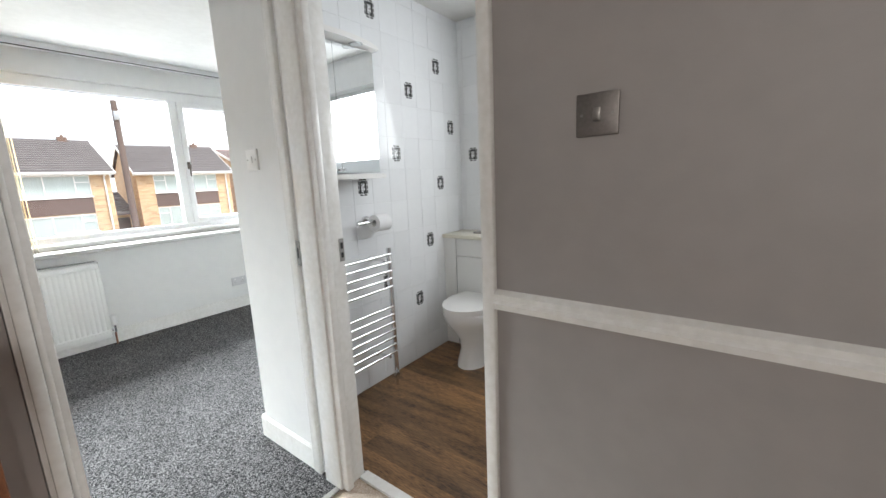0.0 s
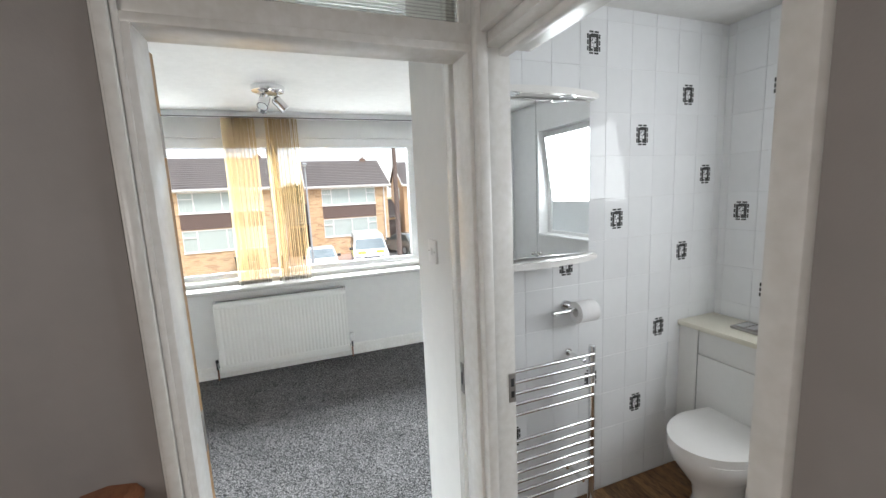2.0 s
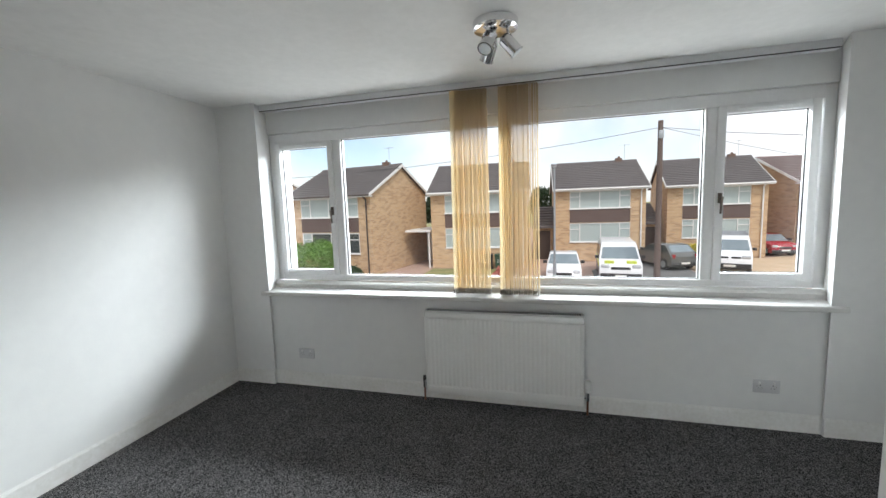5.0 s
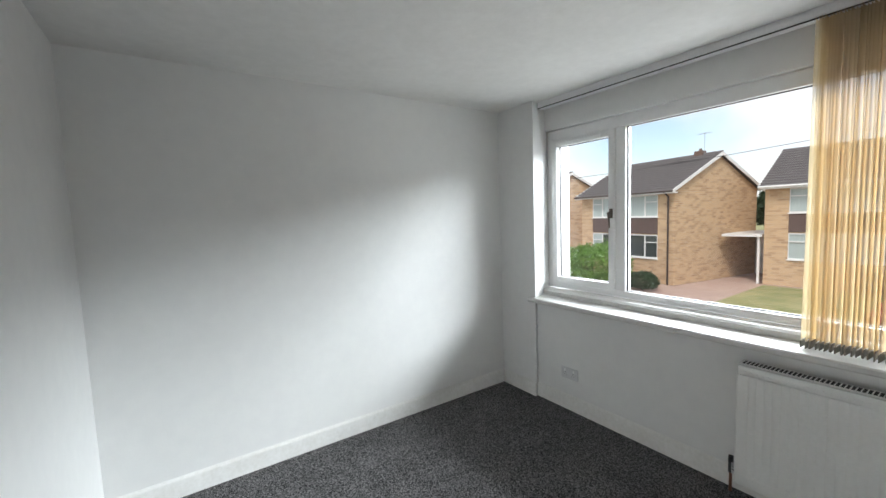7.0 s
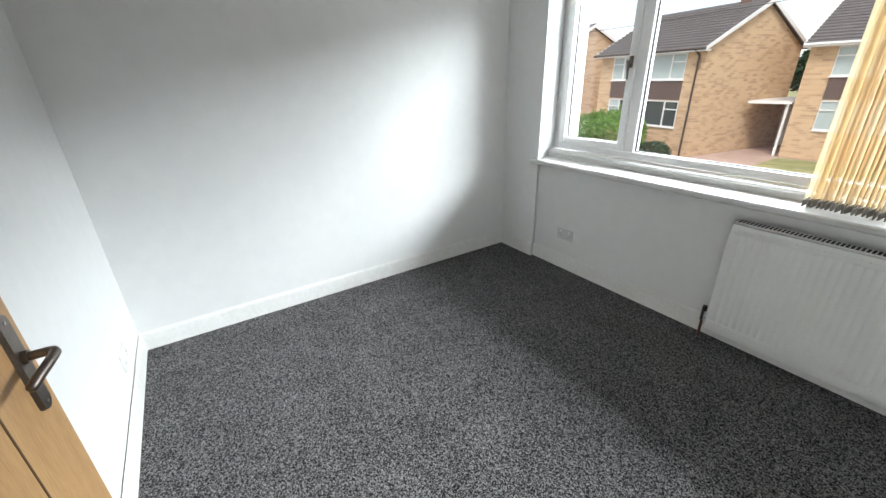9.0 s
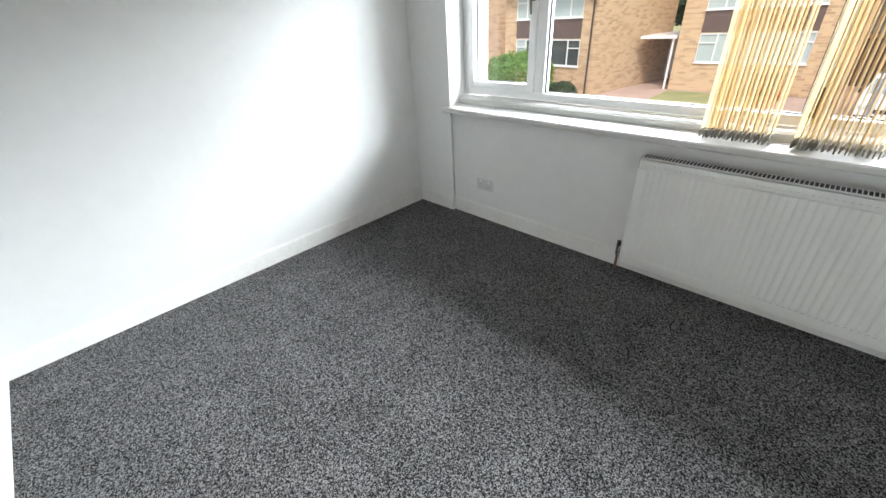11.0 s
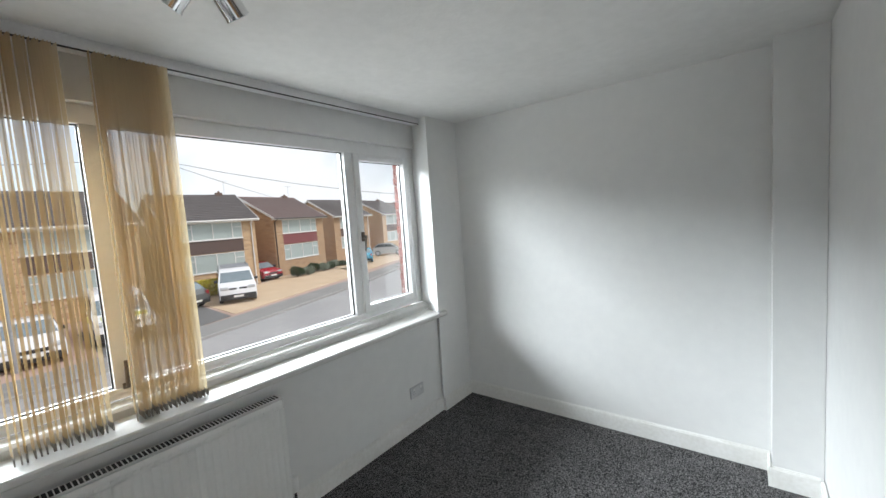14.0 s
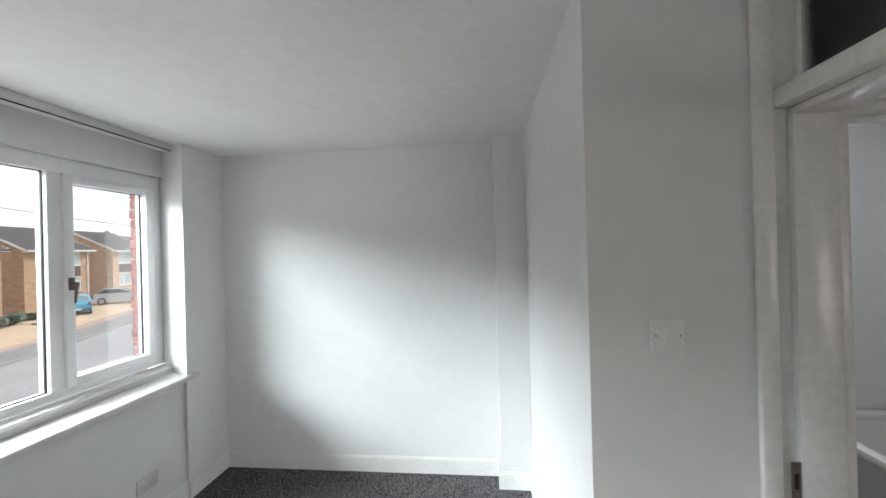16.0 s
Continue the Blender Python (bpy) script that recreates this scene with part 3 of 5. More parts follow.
box(bm, -0.016, -0.002, -RW / 2, RW / 2, 0.665, 0.715, bevel=0.005)
box(bm, -0.016, -0.001, -RW / 2, -RW / 2 + 0.02, 0.145, 0.665)
box(bm, -0.016, -0.001, RW / 2 - 0.02, RW / 2, 0.145, 0.665)
part("front_panel", bm, ENAMEL, rad, smooth=True)
bm = bmesh.new()
for k in range(46):
    c = -RW / 2 + 0.03 + (RW - 0.06) * k / 45
    box(bm, -0.004, 0.0015, c - 0.005, c + 0.005, 0.121, 0.134)
    box(bm, -0.004, 0.0015, c - 0.005, c + 0.005, 0.676, 0.689)
tagged(part("weld_strip", bm, ENAMEL, rad), kind="stuff")
boxes("side_panel", ENAMEL, rad, (-0.068, 0.0, -RW / 2 - 0.004, -RW / 2 - 0.001, 0.08, 0.722))
boxes("side_panel", ENAMEL, rad, (-0.068, 0.0, RW / 2 + 0.001, RW / 2 + 0.004, 0.08, 0.722))
bm = bmesh.new()
box(bm, -0.066, 0.001, -RW / 2, RW / 2, 0.722, 0.726)
for k in range(70):
    c = -RW / 2 + 0.015 + (RW - 0.03) * k / 69
    box(bm, -0.06, -0.006, c - 0.002, c + 0.002, 0.7265, 0.730)
part("top_grille", bm, ENAMEL, rad, "slotted top grille")
# black sheet between the bars paints the shade of open grille slots
boxes("slot_shade", DARK_GAP, rad, (-0.058, -0.008, -RW / 2 + 0.012, RW / 2 - 0.012, 0.7262, 0.7272))
boxes("fins", ENAMEL, rad, (-0.06, -0.02, -RW / 2 + 0.04, RW / 2 - 0.04, 0.10, 0.70))
for s, top in ((-1, False), (1, True)):
    y = s * (RW / 2 + 0.03)
    bm = bmesh.new()
    tube(bm, (-0.035, y, 0.0), (-0.035, y, 0.125), 0.0075)
    part("pipe", bm, COPPER, rad, "dull copper pipe", True)
    bm = bmesh.new()
    tube(bm, (-0.035, y, 0.105), (-0.035, y, 0.165), 0.013)
    tube(bm, (-0.035, y, 0.13), (-0.035, y - s * 0.03, 0.13), 0.010)
    v = part("valve", bm, CHROME, rad, "chrome radiator valve", True)
    bm = bmesh.new()
    if top:
        rings(bm, [(-0.035, y, 0.165, 0.014, 0.014), (-0.035, y, 0.175, 0.024, 0.024), (-0.035, y, 0.238, 0.026, 0.026), (-0.035, y, 0.252, 0.021, 0.021)], 18)
        part("thermostat_head", bm, PLASTIC, v, "white thermostatic head", True)
    else:
        rings(bm, [(-0.035, y, 0.165, 0.013, 0.013), (-0.035, y, 0.195, 0.012, 0.012)], 14)
        part("valve_cap", bm, BLACK, v, "dark valve cap", True)

# ---- ceiling spotlight ----
lamp = empty("ceiling_spotlight", "chrome ceiling spotlight with three swivelling heads", "ceiling light", pose(-3.29, 0.295, 0))
bm = bmesh.new()
rings(bm, [(0, 0, 2.358, 0.085, 0.085), (0, 0, 2.366, 0.108, 0.108), (0, 0, 2.396, 0.112, 0.112), (0, 0, 2.399, 0.112, 0.112)], 40)
part("ceiling_plate", bm, CHROME, lamp, smooth=True)
for ang, tilt in ((100, 40), (215, 42), (335, 35)):
    a = radians(ang)
    ux, uy = math.cos(a), math.sin(a)
    bm = bmesh.new()
    tube(bm, (0.06 * ux, 0.06 * uy, 2.375), (0.06 * ux, 0.06 * uy, 2.30), 0.006)
    st = part("stem", bm, CHROME, lamp, smooth=True)
    d = Vector((ux * math.sin(radians(tilt)), uy * math.sin(radians(tilt)), -math.cos(radians(tilt))))
    c = Vector((0.062 * ux, 0.062 * uy, 2.298))
    bm = bmesh.new()
    tube(bm, c - d * 0.025, c + d * 0.06, 0.035, 24)
    tube(bm, c - d * 0.040, c - d * 0.025, 0.022, 24, r2=0.035)
    tube(bm, c + d * 0.060, c + d * 0.064, 0.037, 24)
    hd = part("spot_head", bm, CHROME, lamp, smooth=True)
    bm = bmesh.new()
    tube(bm, c + d * 0.0645, c + d * 0.066, 0.030, 20)
    part("bulb_face", bm, FROST, hd, "frosted bulb face")

# ---- bedroom door leaf, folded back ----
leaf = empty("door_1", "oak veneered bedroom door folded back against the wall", "door", pose(-1.292, 0.118, 0, 0, 0, 266), kind="structure")
# own plane: x along the leaf from the hinge, y through its thickness
bm = bmesh.new()
box(bm, 0.0, 0.755, -0.040, 0.0, 0.008, 1.965, bevel=0.002)
part("door_leaf", bm, OAK, leaf)
# three dark full-height strips, standing slightly proud of the leaf face
bm = bmesh.new()
for xg in (0.19, 0.38, 0.57):
    box(bm, xg - 0.0025, xg + 0.0025, -0.0412, -0.0398, 0.02, 1.955)
part("dark_strip", bm, material("dark_oak_strip", (0.10, 0.05, 0.02), 0.7, 0, (0.07, 0.035, 0.015), 30), leaf)
hz, hx, hy = 0.955, 0.70, -0.040
bm = bmesh.new()
outline = [(0.021 * math.cos(math.pi * k / 10), 0.078 + 0.021 * math.sin(math.pi * k / 10)) for k in range(11)]
outline += [(-x, 0.0 - z - 0.03) for x, z in outline]
lo = [bm.verts.new((hx + x, hy, hz + z)) for x, z in outline]
hi = [bm.verts.new((hx + x * 0.9, hy - 0.009, hz + z * 0.985)) for x, z in outline]
bm.faces.new(lo), bm.faces.new(hi[::-1])
for k in range(len(lo)):
    bm.faces.new((lo[k], lo[(k + 1) % len(lo)], hi[(k + 1) % len(lo)], hi[k]))
hnd = part("handle_plate", bm, BRONZE, leaf, "dark pewter back plate", True)
for z in (0.08, -0.11):
    bm = bmesh.new()
    tube(bm, (hx, hy - 0.008, hz + z), (hx, hy - 0.0105, hz + z), 0.004, 10)
    part("screw", bm, STEEL, hnd)
bm = bmesh.new()
tube(bm, (hx, hy - 0.008, hz), (hx, hy - 0.018, hz), 0.014, 18)
bend = [(0, -0.014, 0), (0, -0.046, 0.001), (-0.004, -0.056, 0.002), (-0.014, -0.061, 0.002), (-0.050, -0.060, 0.002), (-0.085, -0.052, -0.004), (-0.102, -0.046, -0.010)]
for p, q in zip(bend, bend[1:]):
    tube(bm, (hx + p[0], hy + p[1], hz + p[2]), (hx + q[0], hy + q[1], hz + q[2]), 0.0092, 14)
    bmesh.ops.create_uvsphere(bm, u_segments=14, v_segments=8, radius=0.0092, matrix=Matrix.Translation((hx + q[0], hy + q[1], hz + q[2])))
part("lever", bm, BRONZE, hnd, "dark pewter lever", True)
for zz in (0.25, 1.0, 1.77):
    bm = bmesh.new()
    tube(bm, (-0.004, 0.003, zz - 0.05), (-0.004, 0.003, zz + 0.05), 0.007)
    box(bm, -0.0015, 0.0, -0.034, -0.002, zz - 0.05, zz + 0.05)
    part("hinge", bm, STEEL, leaf, "steel butt hinge", True)

# ---- landing handrail ----
hr = empty("stair_handrail", "stained redwood stair handrail ending in a half newel", "handrail", pose(-1.149, -0.03, 0))
boxes("half_newel", REDWOOD, hr, (0.0, 0.05, -0.045, 0.045, -0.004, 0.965), bevel=0.006)
bm = bmesh.new()
extr = [(-0.06, 0.955), (0.06, 0.955), (0.064, 0.975), (0.05, 0.995), (0.0, 1.004), (-0.05, 0.995), (-0.064, 0.975)]
lo = [bm.verts.new((0.0, y, z)) for y, z in extr]
hi = [bm.verts.new((1.1, y - 0.28, z - 0.02)) for y, z in extr]
for k in range(len(lo)):
    bm.faces.new((lo[k], lo[(k + 1) % len(lo)], hi[(k + 1) % len(lo)], hi[k]))
bm.faces.new(lo), bm.faces.new(hi[::-1])
part("rail", bm, REDWOOD, hr, smooth=True)

# ---- bathroom ----
setting("bathroom_floor_base", GROUT, "screed under the bathroom planks", "floor", (-1.70, 0.85, 1.0, 2.75, -0.2, -0.008))
bath_wall_w = setting("bathroom_wall_west", GROUT, "white tiled bathroom wall with printed tiles", "wall", (-1.699, -1.6625, 0.986, 2.6015, -0.2, H))
bath_wall_n = setting("bathroom_wall_north", GROUT, "white tiled bathroom wall with frosted window", "wall", (-1.70, -0.98, 2.6025, 2.80, -0.2, H), (0.35, 0.9, 2.6025, 2.80, -0.2, H), (-0.98, 0.35, 2.6025, 2.80, -0.2, 1.15), (-0.98, 0.35, 2.6025, 2.80, 2.13, H))
setting("bathroom_wall_east", TILE, "white tiled bathroom end wall", "wall", (0.80, 0.9, 1.0, 2.607, -0.2, H))
setting("bathroom_wall_south", WHITE_WALL, "white bathroom wall beside the door", "wall", (-0.428, 0.8, 0.951, 1.0, -0.2, H), (-1.13, -0.43, 0.951, 1.0, 2.012, H))
win2 = empty("window_2", "white framed frosted bathroom window", "window", kind="structure")
boxes("window_frame", UPVC, win2, (-0.98, -0.92, 2.70, 2.75, 1.15, 2.13), (0.29, 0.35, 2.70, 2.75, 1.15, 2.13), (-0.92, 0.29, 2.70, 2.75, 1.15, 1.20), (-0.92, 0.29, 2.70, 2.75, 2.08, 2.13), bevel=0.004)
boxes("pane", FROST, win2, (-0.92, 0.29, 2.715, 2.735, 1.20, 2.08))
boxes("window_sill", UPVC, win2, (-0.98, 0.35, 2.59, 2.70, 1.152, 1.172), bevel=0.004)

# floor planks
planks = setting("bathroom_floor", VINYL, "brown wood-effect vinyl plank floor", "floor", (-1.66, 0.8, 1.003, 2.60, -0.0079, -0.0065))
rnd = random.Random(5)
for r in range(16):
    y0 = 1.004 + r * 0.10
    x = -1.66 - rnd.uniform(0, 0.7)
    while x < 0.0:
        x0, x1 = max(x, -1.658), min(x + 0.9, 0.1)
        if x1 - x0 > 0.06:
            bm = bmesh.new()
            box(bm, x0 + 0.0006, x1 - 0.0006, y0 + 0.0006, y0 + 0.0994, -0.006, 0.0)
            part("plank", bm, VINYL, planks)
        x += 0.9

TILE.node_tree.nodes["Principled BSDF"].inputs["Specular IOR Level"].default_value = 0.28
# glazed tiles, 150 by 200
tile_meshes = {}


def tile_piece(parent, w, hgt, m):
    key = (round(w, 3), round(hgt, 3))
    if key not in tile_meshes:
        bm = bmesh.new()
        box(bm, -w / 2 + 0.0008, w / 2 - 0.0008, 0.0, 0.0075, -hgt / 2 + 0.0008, hgt / 2 - 0.0008, bevel=0.0012, seg=2)
        bmesh.ops.recalc_face_normals(bm, faces=bm.faces)
        me = bpy.data.meshes.new("tile")
        bm.to_mesh(me)
        bm.free()
        me.materials.append(TILE)
        tile_meshes[key] = me
    ob = new("tile", tile_meshes[key])
    ob.matrix_basis = m @ pose(0, 0, 0, random.uniform(-TILE_TILT, TILE_TILT), 0, random.uniform(-TILE_TILT, TILE_TILT))
    ob.parent = parent
    return ob


def motif_mesh():
    bm = bmesh.new()
    y0, y1 = 0.0078, 0.0084
    w, hh = 0.033, 0.045
    for s in (-1, 1):
        for k in range(3):
            a = -hh + 0.006 + k * (2 * hh - 0.012) / 3
            box(bm, s * w - 0.004, s * w + 0.004, y0, y1, a + 0.003, a + (2 * hh - 0.012) / 3 - 0.003)
        for k in range(2):
            a = -w + 0.006 + k * (w - 0.004)
            box(bm, a, a + w - 0.010, y0, y1, s * hh - 0.004, s * hh + 0.004)
    # a dark ground with a pale flower left open in it
    for x0, x1, z0, z1 in ((-0.027, -0.013, -0.038, 0.038), (0.014, 0.027, -0.038, 0.034), (-0.013, 0.014, 0.022, 0.038), (-0.013, 0.0, -0.038, -0.018), (0.004, 0.014, -0.036, -0.026), (-0.012, -0.004, -0.002, 0.006), (0.004, 0.010, 0.008, 0.014)):
        box(bm, x0, x1, y0, y1, z0, z1)
    me = bpy.data.meshes.new("motif")
    bm.to_mesh(me)
    bm.free()
    me.materials.append(MOTIF)
    bm = bmesh.new()
    for k in range(7):
        a = 2 * math.pi * k / 7
        tube(bm, (0.010 * math.cos(a), 0.0078, 0.008 + 0.012 * math.sin(a)), (0.010 * math.cos(a), 0.0083, 0.008 + 0.012 * math.sin(a)), 0.004, 8)
    box(bm, -0.002, 0.001, y0, y1, -0.034, -0.006)
    box(bm, 0.003, 0.012, y0, y1, -0.02, -0.016)
    me2 = bpy.data.meshes.new("motif_flower")
    bm.to_mesh(me2)
    bm.free()
    me2.materials.append(MOTIF_GREY)
    return me, me2


MOTIF_ME, FLOWER_ME = motif_mesh()


def add_motif(t):
    for nm, me in (("printed_border", MOTIF_ME), ("printed_flower", FLOWER_ME)):
        o = new(nm, me)
        o.parent = t


DECOR_W = {(2.025, 1.84), (1.875, 1.44), (2.325, 1.24), (2.325, 2.04), (2.175, 0.84), (2.025, 0.44), (1.725, 2.24), (1.575, 1.24), (2.475, 1.64), (1.275, 0.44), (1.725, 0.64)}
DECOR_N = {(-1.395, 2.04), (-1.545, 1.44), (-1.395, 1.04), (-0.945, 1.64)}
zs = [(0.07, 0.14)] + [(0.24 + 0.2 * k, 0.2) for k in range(11)] + [(2.37, 0.06)]
for k in range(-1, 11):
    y = 1.125 + 0.15 * k
    w = 0.15
    if k == -1:
        y, w = 1.019, 0.062
    if k == 10:
        y, w = 2.5785, 0.057
    for z, hgt in zs:
        t = tile_piece(bath_wall_w, w, hgt, pose(-1.668, y, z, 0, 0, -90))
        if (round(y, 3), round(z, 2)) in DECOR_W:
            add_motif(t)
for k in range(4):
    x = -1.545 + 0.15 * k
    for z, hgt in zs:
        t = tile_piece(bath_wall_n, 0.15, hgt, pose(x, 2.607, z, 0, 0, 180))
        if (round(x, 3), round(z, 2)) in DECOR_N:
            add_motif(t)
for z, hgt in zs:
    tile_piece(bath_wall_n, 0.04, hgt, pose(-1.640, 2.607, z, 0, 0, 180))

# mirror cabinet
cab = empty("mirror_cabinet", "white mirror cabinet with two mirrored doors", "cabinet", pose(-1.659, 1.323, 0))
boxes("body", PANEL, cab, (0.0, 0.13, -0.265, 0.265, 1.325, 1.955), bevel=0.003)
for nm, z0, z1 in (("cornice", 1.958, 1.984), ("shelf", 1.288, 1.314)):
    bm = bmesh.new()
    arc = [(0.0, -0.30), (0.0, 0.30)] + [(0.15 + 0.055 * (1 - (s / 6) ** 2), -0.30 * s / 6) for s in range(-6, 7)]
    prism(bm, arc, z0, z1)
    es = [e for e in bm.edges if abs(e.verts[0].co.z - e.verts[1].co.z) < 1e-5]
    bmesh.ops.bevel(bm, geom=es, offset=0.006, segments=2, affect="EDGES")
    c = part(nm, bm, SEAT, cab, smooth=True)
    if nm == "cornice":
        for s in (-0.13, 0.13):
            bm = bmesh.new()
            tube(bm, (0.165, s, 1.955), (0.165, s, 1.9578), 0.036, 24)
            d = part("downlight", bm, CHROME, c, "chrome downlight ring", True)
            bm = bmesh.new()
            tube(bm, (0.165, s, 1.953), (0.165, s, 1.9548), 0.026, 20)
            part("lens", bm, FROST, d)
for s in (-1, 1):
    y0, y1 = (0.0015, 0.262) if s > 0 else (-0.262, -0.0015)
    d = boxes("door", MIRROR, cab, (0.134, 0.139, y0, y1, 1.322, 1.948))
    boxes("door_edge", CHROME, d, (0.131, 0.1338, y0 - 0.001, y1 + 0.001, 1.320, 1.950))
    bm = bmesh.new()
    tube(bm, (0.139, s * 0.013, 1.337), (0.150, s * 0.013, 1.337), 0.008, 16)
    part("knob", bm, CHROME, d, "small chrome knob", True)
bm = bmesh.new()
tube(bm, (0.05, -0.083, 1.150), (0.05, -0.083, 1.288), 0.0022, 8)
tube(bm, (0.05, -0.083, 1.125), (0.05, -0.083, 1.152), 0.004, 8)
part("pull_cord", bm, BLACK, cab, "dark pull cord")

# toilet roll on its holder
hold = empty("toilet_roll_holder", "chrome toilet roll holder on the tiled wall", "roll holder", pose(-1.660, 1.57, 1.045))
bm = bmesh.new()
tube(bm, (0.0, 0, 0), (0.014, 0, 0), 0.026, 24)
part("rose", bm, CHROME, hold, smooth=True)
bm = bmesh.new()
tube(bm, (0.012, 0, 0), (0.075, 0, 0), 0.010)
tube(bm, (0.070, -0.115, -0.005), (0.070, 0.12, -0.005), 0.008)
tube(bm, (0.070, -0.122, -0.005), (0.070, -0.112, -0.005), 0.012)
part("arm", bm, CHROME, hold, smooth=True)
roll = empty("toilet_roll", "white toilet paper roll on the chrome holder", "toilet roll", pose(-1.585, 1.62, 1.03))
bm = bmesh.new()
ri, ro = 0.02, 0.05
ring = []
for y, r in ((-0.05, ri), (-0.05, ro), (0.05, ro), (0.05, ri)):
    ring.append([bm.verts.new((r * math.cos(2 * math.pi * k / 32), y, r * math.sin(2 * math.pi * k / 32))) for k in range(32)])
for a in range(4):
    for k in range(32):
        bm.faces.new((ring[a][k], ring[a][(k + 1) % 32], ring[(a + 1) % 4][(k + 1) % 32], ring[(a + 1) % 4][k]))
part("paper", bm, PAPER, roll, smooth=True)

# towel rail
tow = empty("towel_rail", "chrome ladder towel rail on the tiled wall", "towel rail", pose(-1.52, 1.37, 0))
for y in (-0.25, 0.25):
    bm = bmesh.new()
    tube(bm, (-0.012, y, 0.05), (-0.012, y, 0.882), 0.0155, 20)
    post = part("upright", bm, CHROME, tow, smooth=True)
    for z in (0.81, 0.20):
        bm = bmesh.new()
        tube(bm, (-0.138, y * 0.86, z), (-0.02, y * 0.86, z), 0.009)
        tube(bm, (-0.138, y * 0.86, z), (-0.131, y * 0.86, z), 0.018)
        part("wall_bracket", bm, CHROME, post, smooth=True)
for z in (0.845, 0.797, 0.746, 0.697, 0.648, 0.525, 0.475, 0.425, 0.377, 0.330, 0.282, 0.234):
    bm = bmesh.new()
    tube(bm, (0.0, -0.25, z), (0.0, 0.25, z), 0.0075, 12)
    part("bar", bm, CHROME, tow, smooth=True)
bm = bmesh.new()
tube(bm, (-0.012, 0.25, 0.0), (-0.012, 0.25, 0.06), 0.0075)
tube(bm, (-0.012, 0.25, 0.10), (0.03, 0.22, 0.10), 0.012)
part("valve", bm, CHROME, tow, smooth=True)

# cistern housing and toilet
house = empty("cistern_housing", "white laminate boxing that hides the cistern", "cabinet", pose(-1.659, 2.335, 0))
boxes("side_filler", PANEL, house, (0.0, 0.105, 0.0, 0.26, 0.0, 0.83))
boxes("lower_panel", PANEL, house, (0.109, 1.0, 0.002, 0.26, 0.0, 0.695), bevel=0.002)
boxes("upper_panel", PANEL, house, (0.109, 1.0, 0.002, 0.26, 0.699, 0.83), bevel=0.002)
boxes("joint", DARK_GAP, house, (0.104, 0.111, 0.006, 0.02, 0.0, 0.83))
top = tagged(boxes("cistern_shelf", CREAM, None, (-1.659, -0.60, 2.315, 2.597, 0.831, 0.858), bevel=0.005), "cream laminate shelf over the cistern boxing", "shelf")
fl = tagged(boxes("flush_plate", STEEL, None, (-1.45, -1.32, 2.42, 2.55, 0.8585, 0.872), bevel=0.004), "grey dual flush plate lying on the cream shelf", "flush plate")
boxes("button", CHROME, fl, (-1.435, -1.395, 2.44, 2.53, 0.872, 0.876), bevel=0.002)
boxes("button", CHROME, fl, (-1.385, -1.335, 2.44, 2.53, 0.872, 0.876), bevel=0.002)

wc = empty("toilet", "white ceramic toilet with closed lid before the boxing", "toilet", pose(-1.295, 2.33, 0))
bm = bmesh.new()
rings(bm, [(0, -0.17, 0.0, 0.105, 0.155), (0, -0.17, 0.04, 0.10, 0.15), (0, -0.16, 0.12, 0.085, 0.13), (0, -0.165, 0.20, 0.092, 0.14), (0, -0.19, 0.28, 0.135, 0.175), (0, -0.205, 0.34, 0.168, 0.20), (0, -0.208, 0.385, 0.180, 0.208), (0, -0.208, 0.40, 0.178, 0.206)], 40)
box(bm, -0.15, 0.15, -0.14, 0.0, 0.22, 0.395, bevel=0.03, seg=3)
part("bowl", bm, CERAMIC, wc, smooth=True)


def seat_slab(bm, z0, z1, sx, sy):
    pts = [(-sx * 0.93, -0.002), (sx * 0.93, -0.002)]
    for k in range(29):
        a = math.pi * k / 28
        pts.append((sx * math.cos(a), -0.16 - sy * math.sin(a)))
    prism(bm, pts[::-1], z0, z1)
    es = [e for e in bm.edges if abs(e.verts[0].co.z - e.verts[1].co.z) < 1e-5]
    bmesh.ops.bevel(bm, geom=es, offset=0.007, segments=3, affect="EDGES")


bm = bmesh.new()
seat_slab(bm, 0.401, 0.419, 0.186, 0.260)
part("seat", bm, SEAT, wc, smooth=True)
bm = bmesh.new()
seat_slab(bm, 0.420, 0.442, 0.190, 0.265)
part("lid", bm, SEAT, wc, smooth=True)

# bath tub
tub = empty("bath_tub", "white bath tub with grey side panel", "bath", pose(0, 0, 0))
bm = bmesh.new()
box(bm, -0.10, 0.795, 1.05, 1.12, 0.47, 0.52, bevel=0.012)
box(bm, -0.10, 0.795, 2.52, 2.596, 0.47, 0.52, bevel=0.012)
box(bm, -0.10, -0.03, 1.10, 2.54, 0.47, 0.52, bevel=0.012)
box(bm, 0.72, 0.795, 1.10, 2.54, 0.47, 0.52, bevel=0.012)
part("rim", bm, CERAMIC, tub, smooth=True)
boxes("basin", CERAMIC, tub, (-0.035, -0.02, 1.11, 2.53, 0.1, 0.475), (0.715, 0.73, 1.11, 2.53, 0.1, 0.475), (-0.02, 0.715, 1.11, 1.125, 0.1, 0.475), (-0.02, 0.715, 2.515, 2.53, 0.1, 0.475), (-0.02, 0.715, 1.125, 2.515, 0.09, 0.1))
boxes("side_panel", GREY_PLASTIC, tub, (-0.085, -0.07, 1.05, 2.596, 0.0, 0.47))

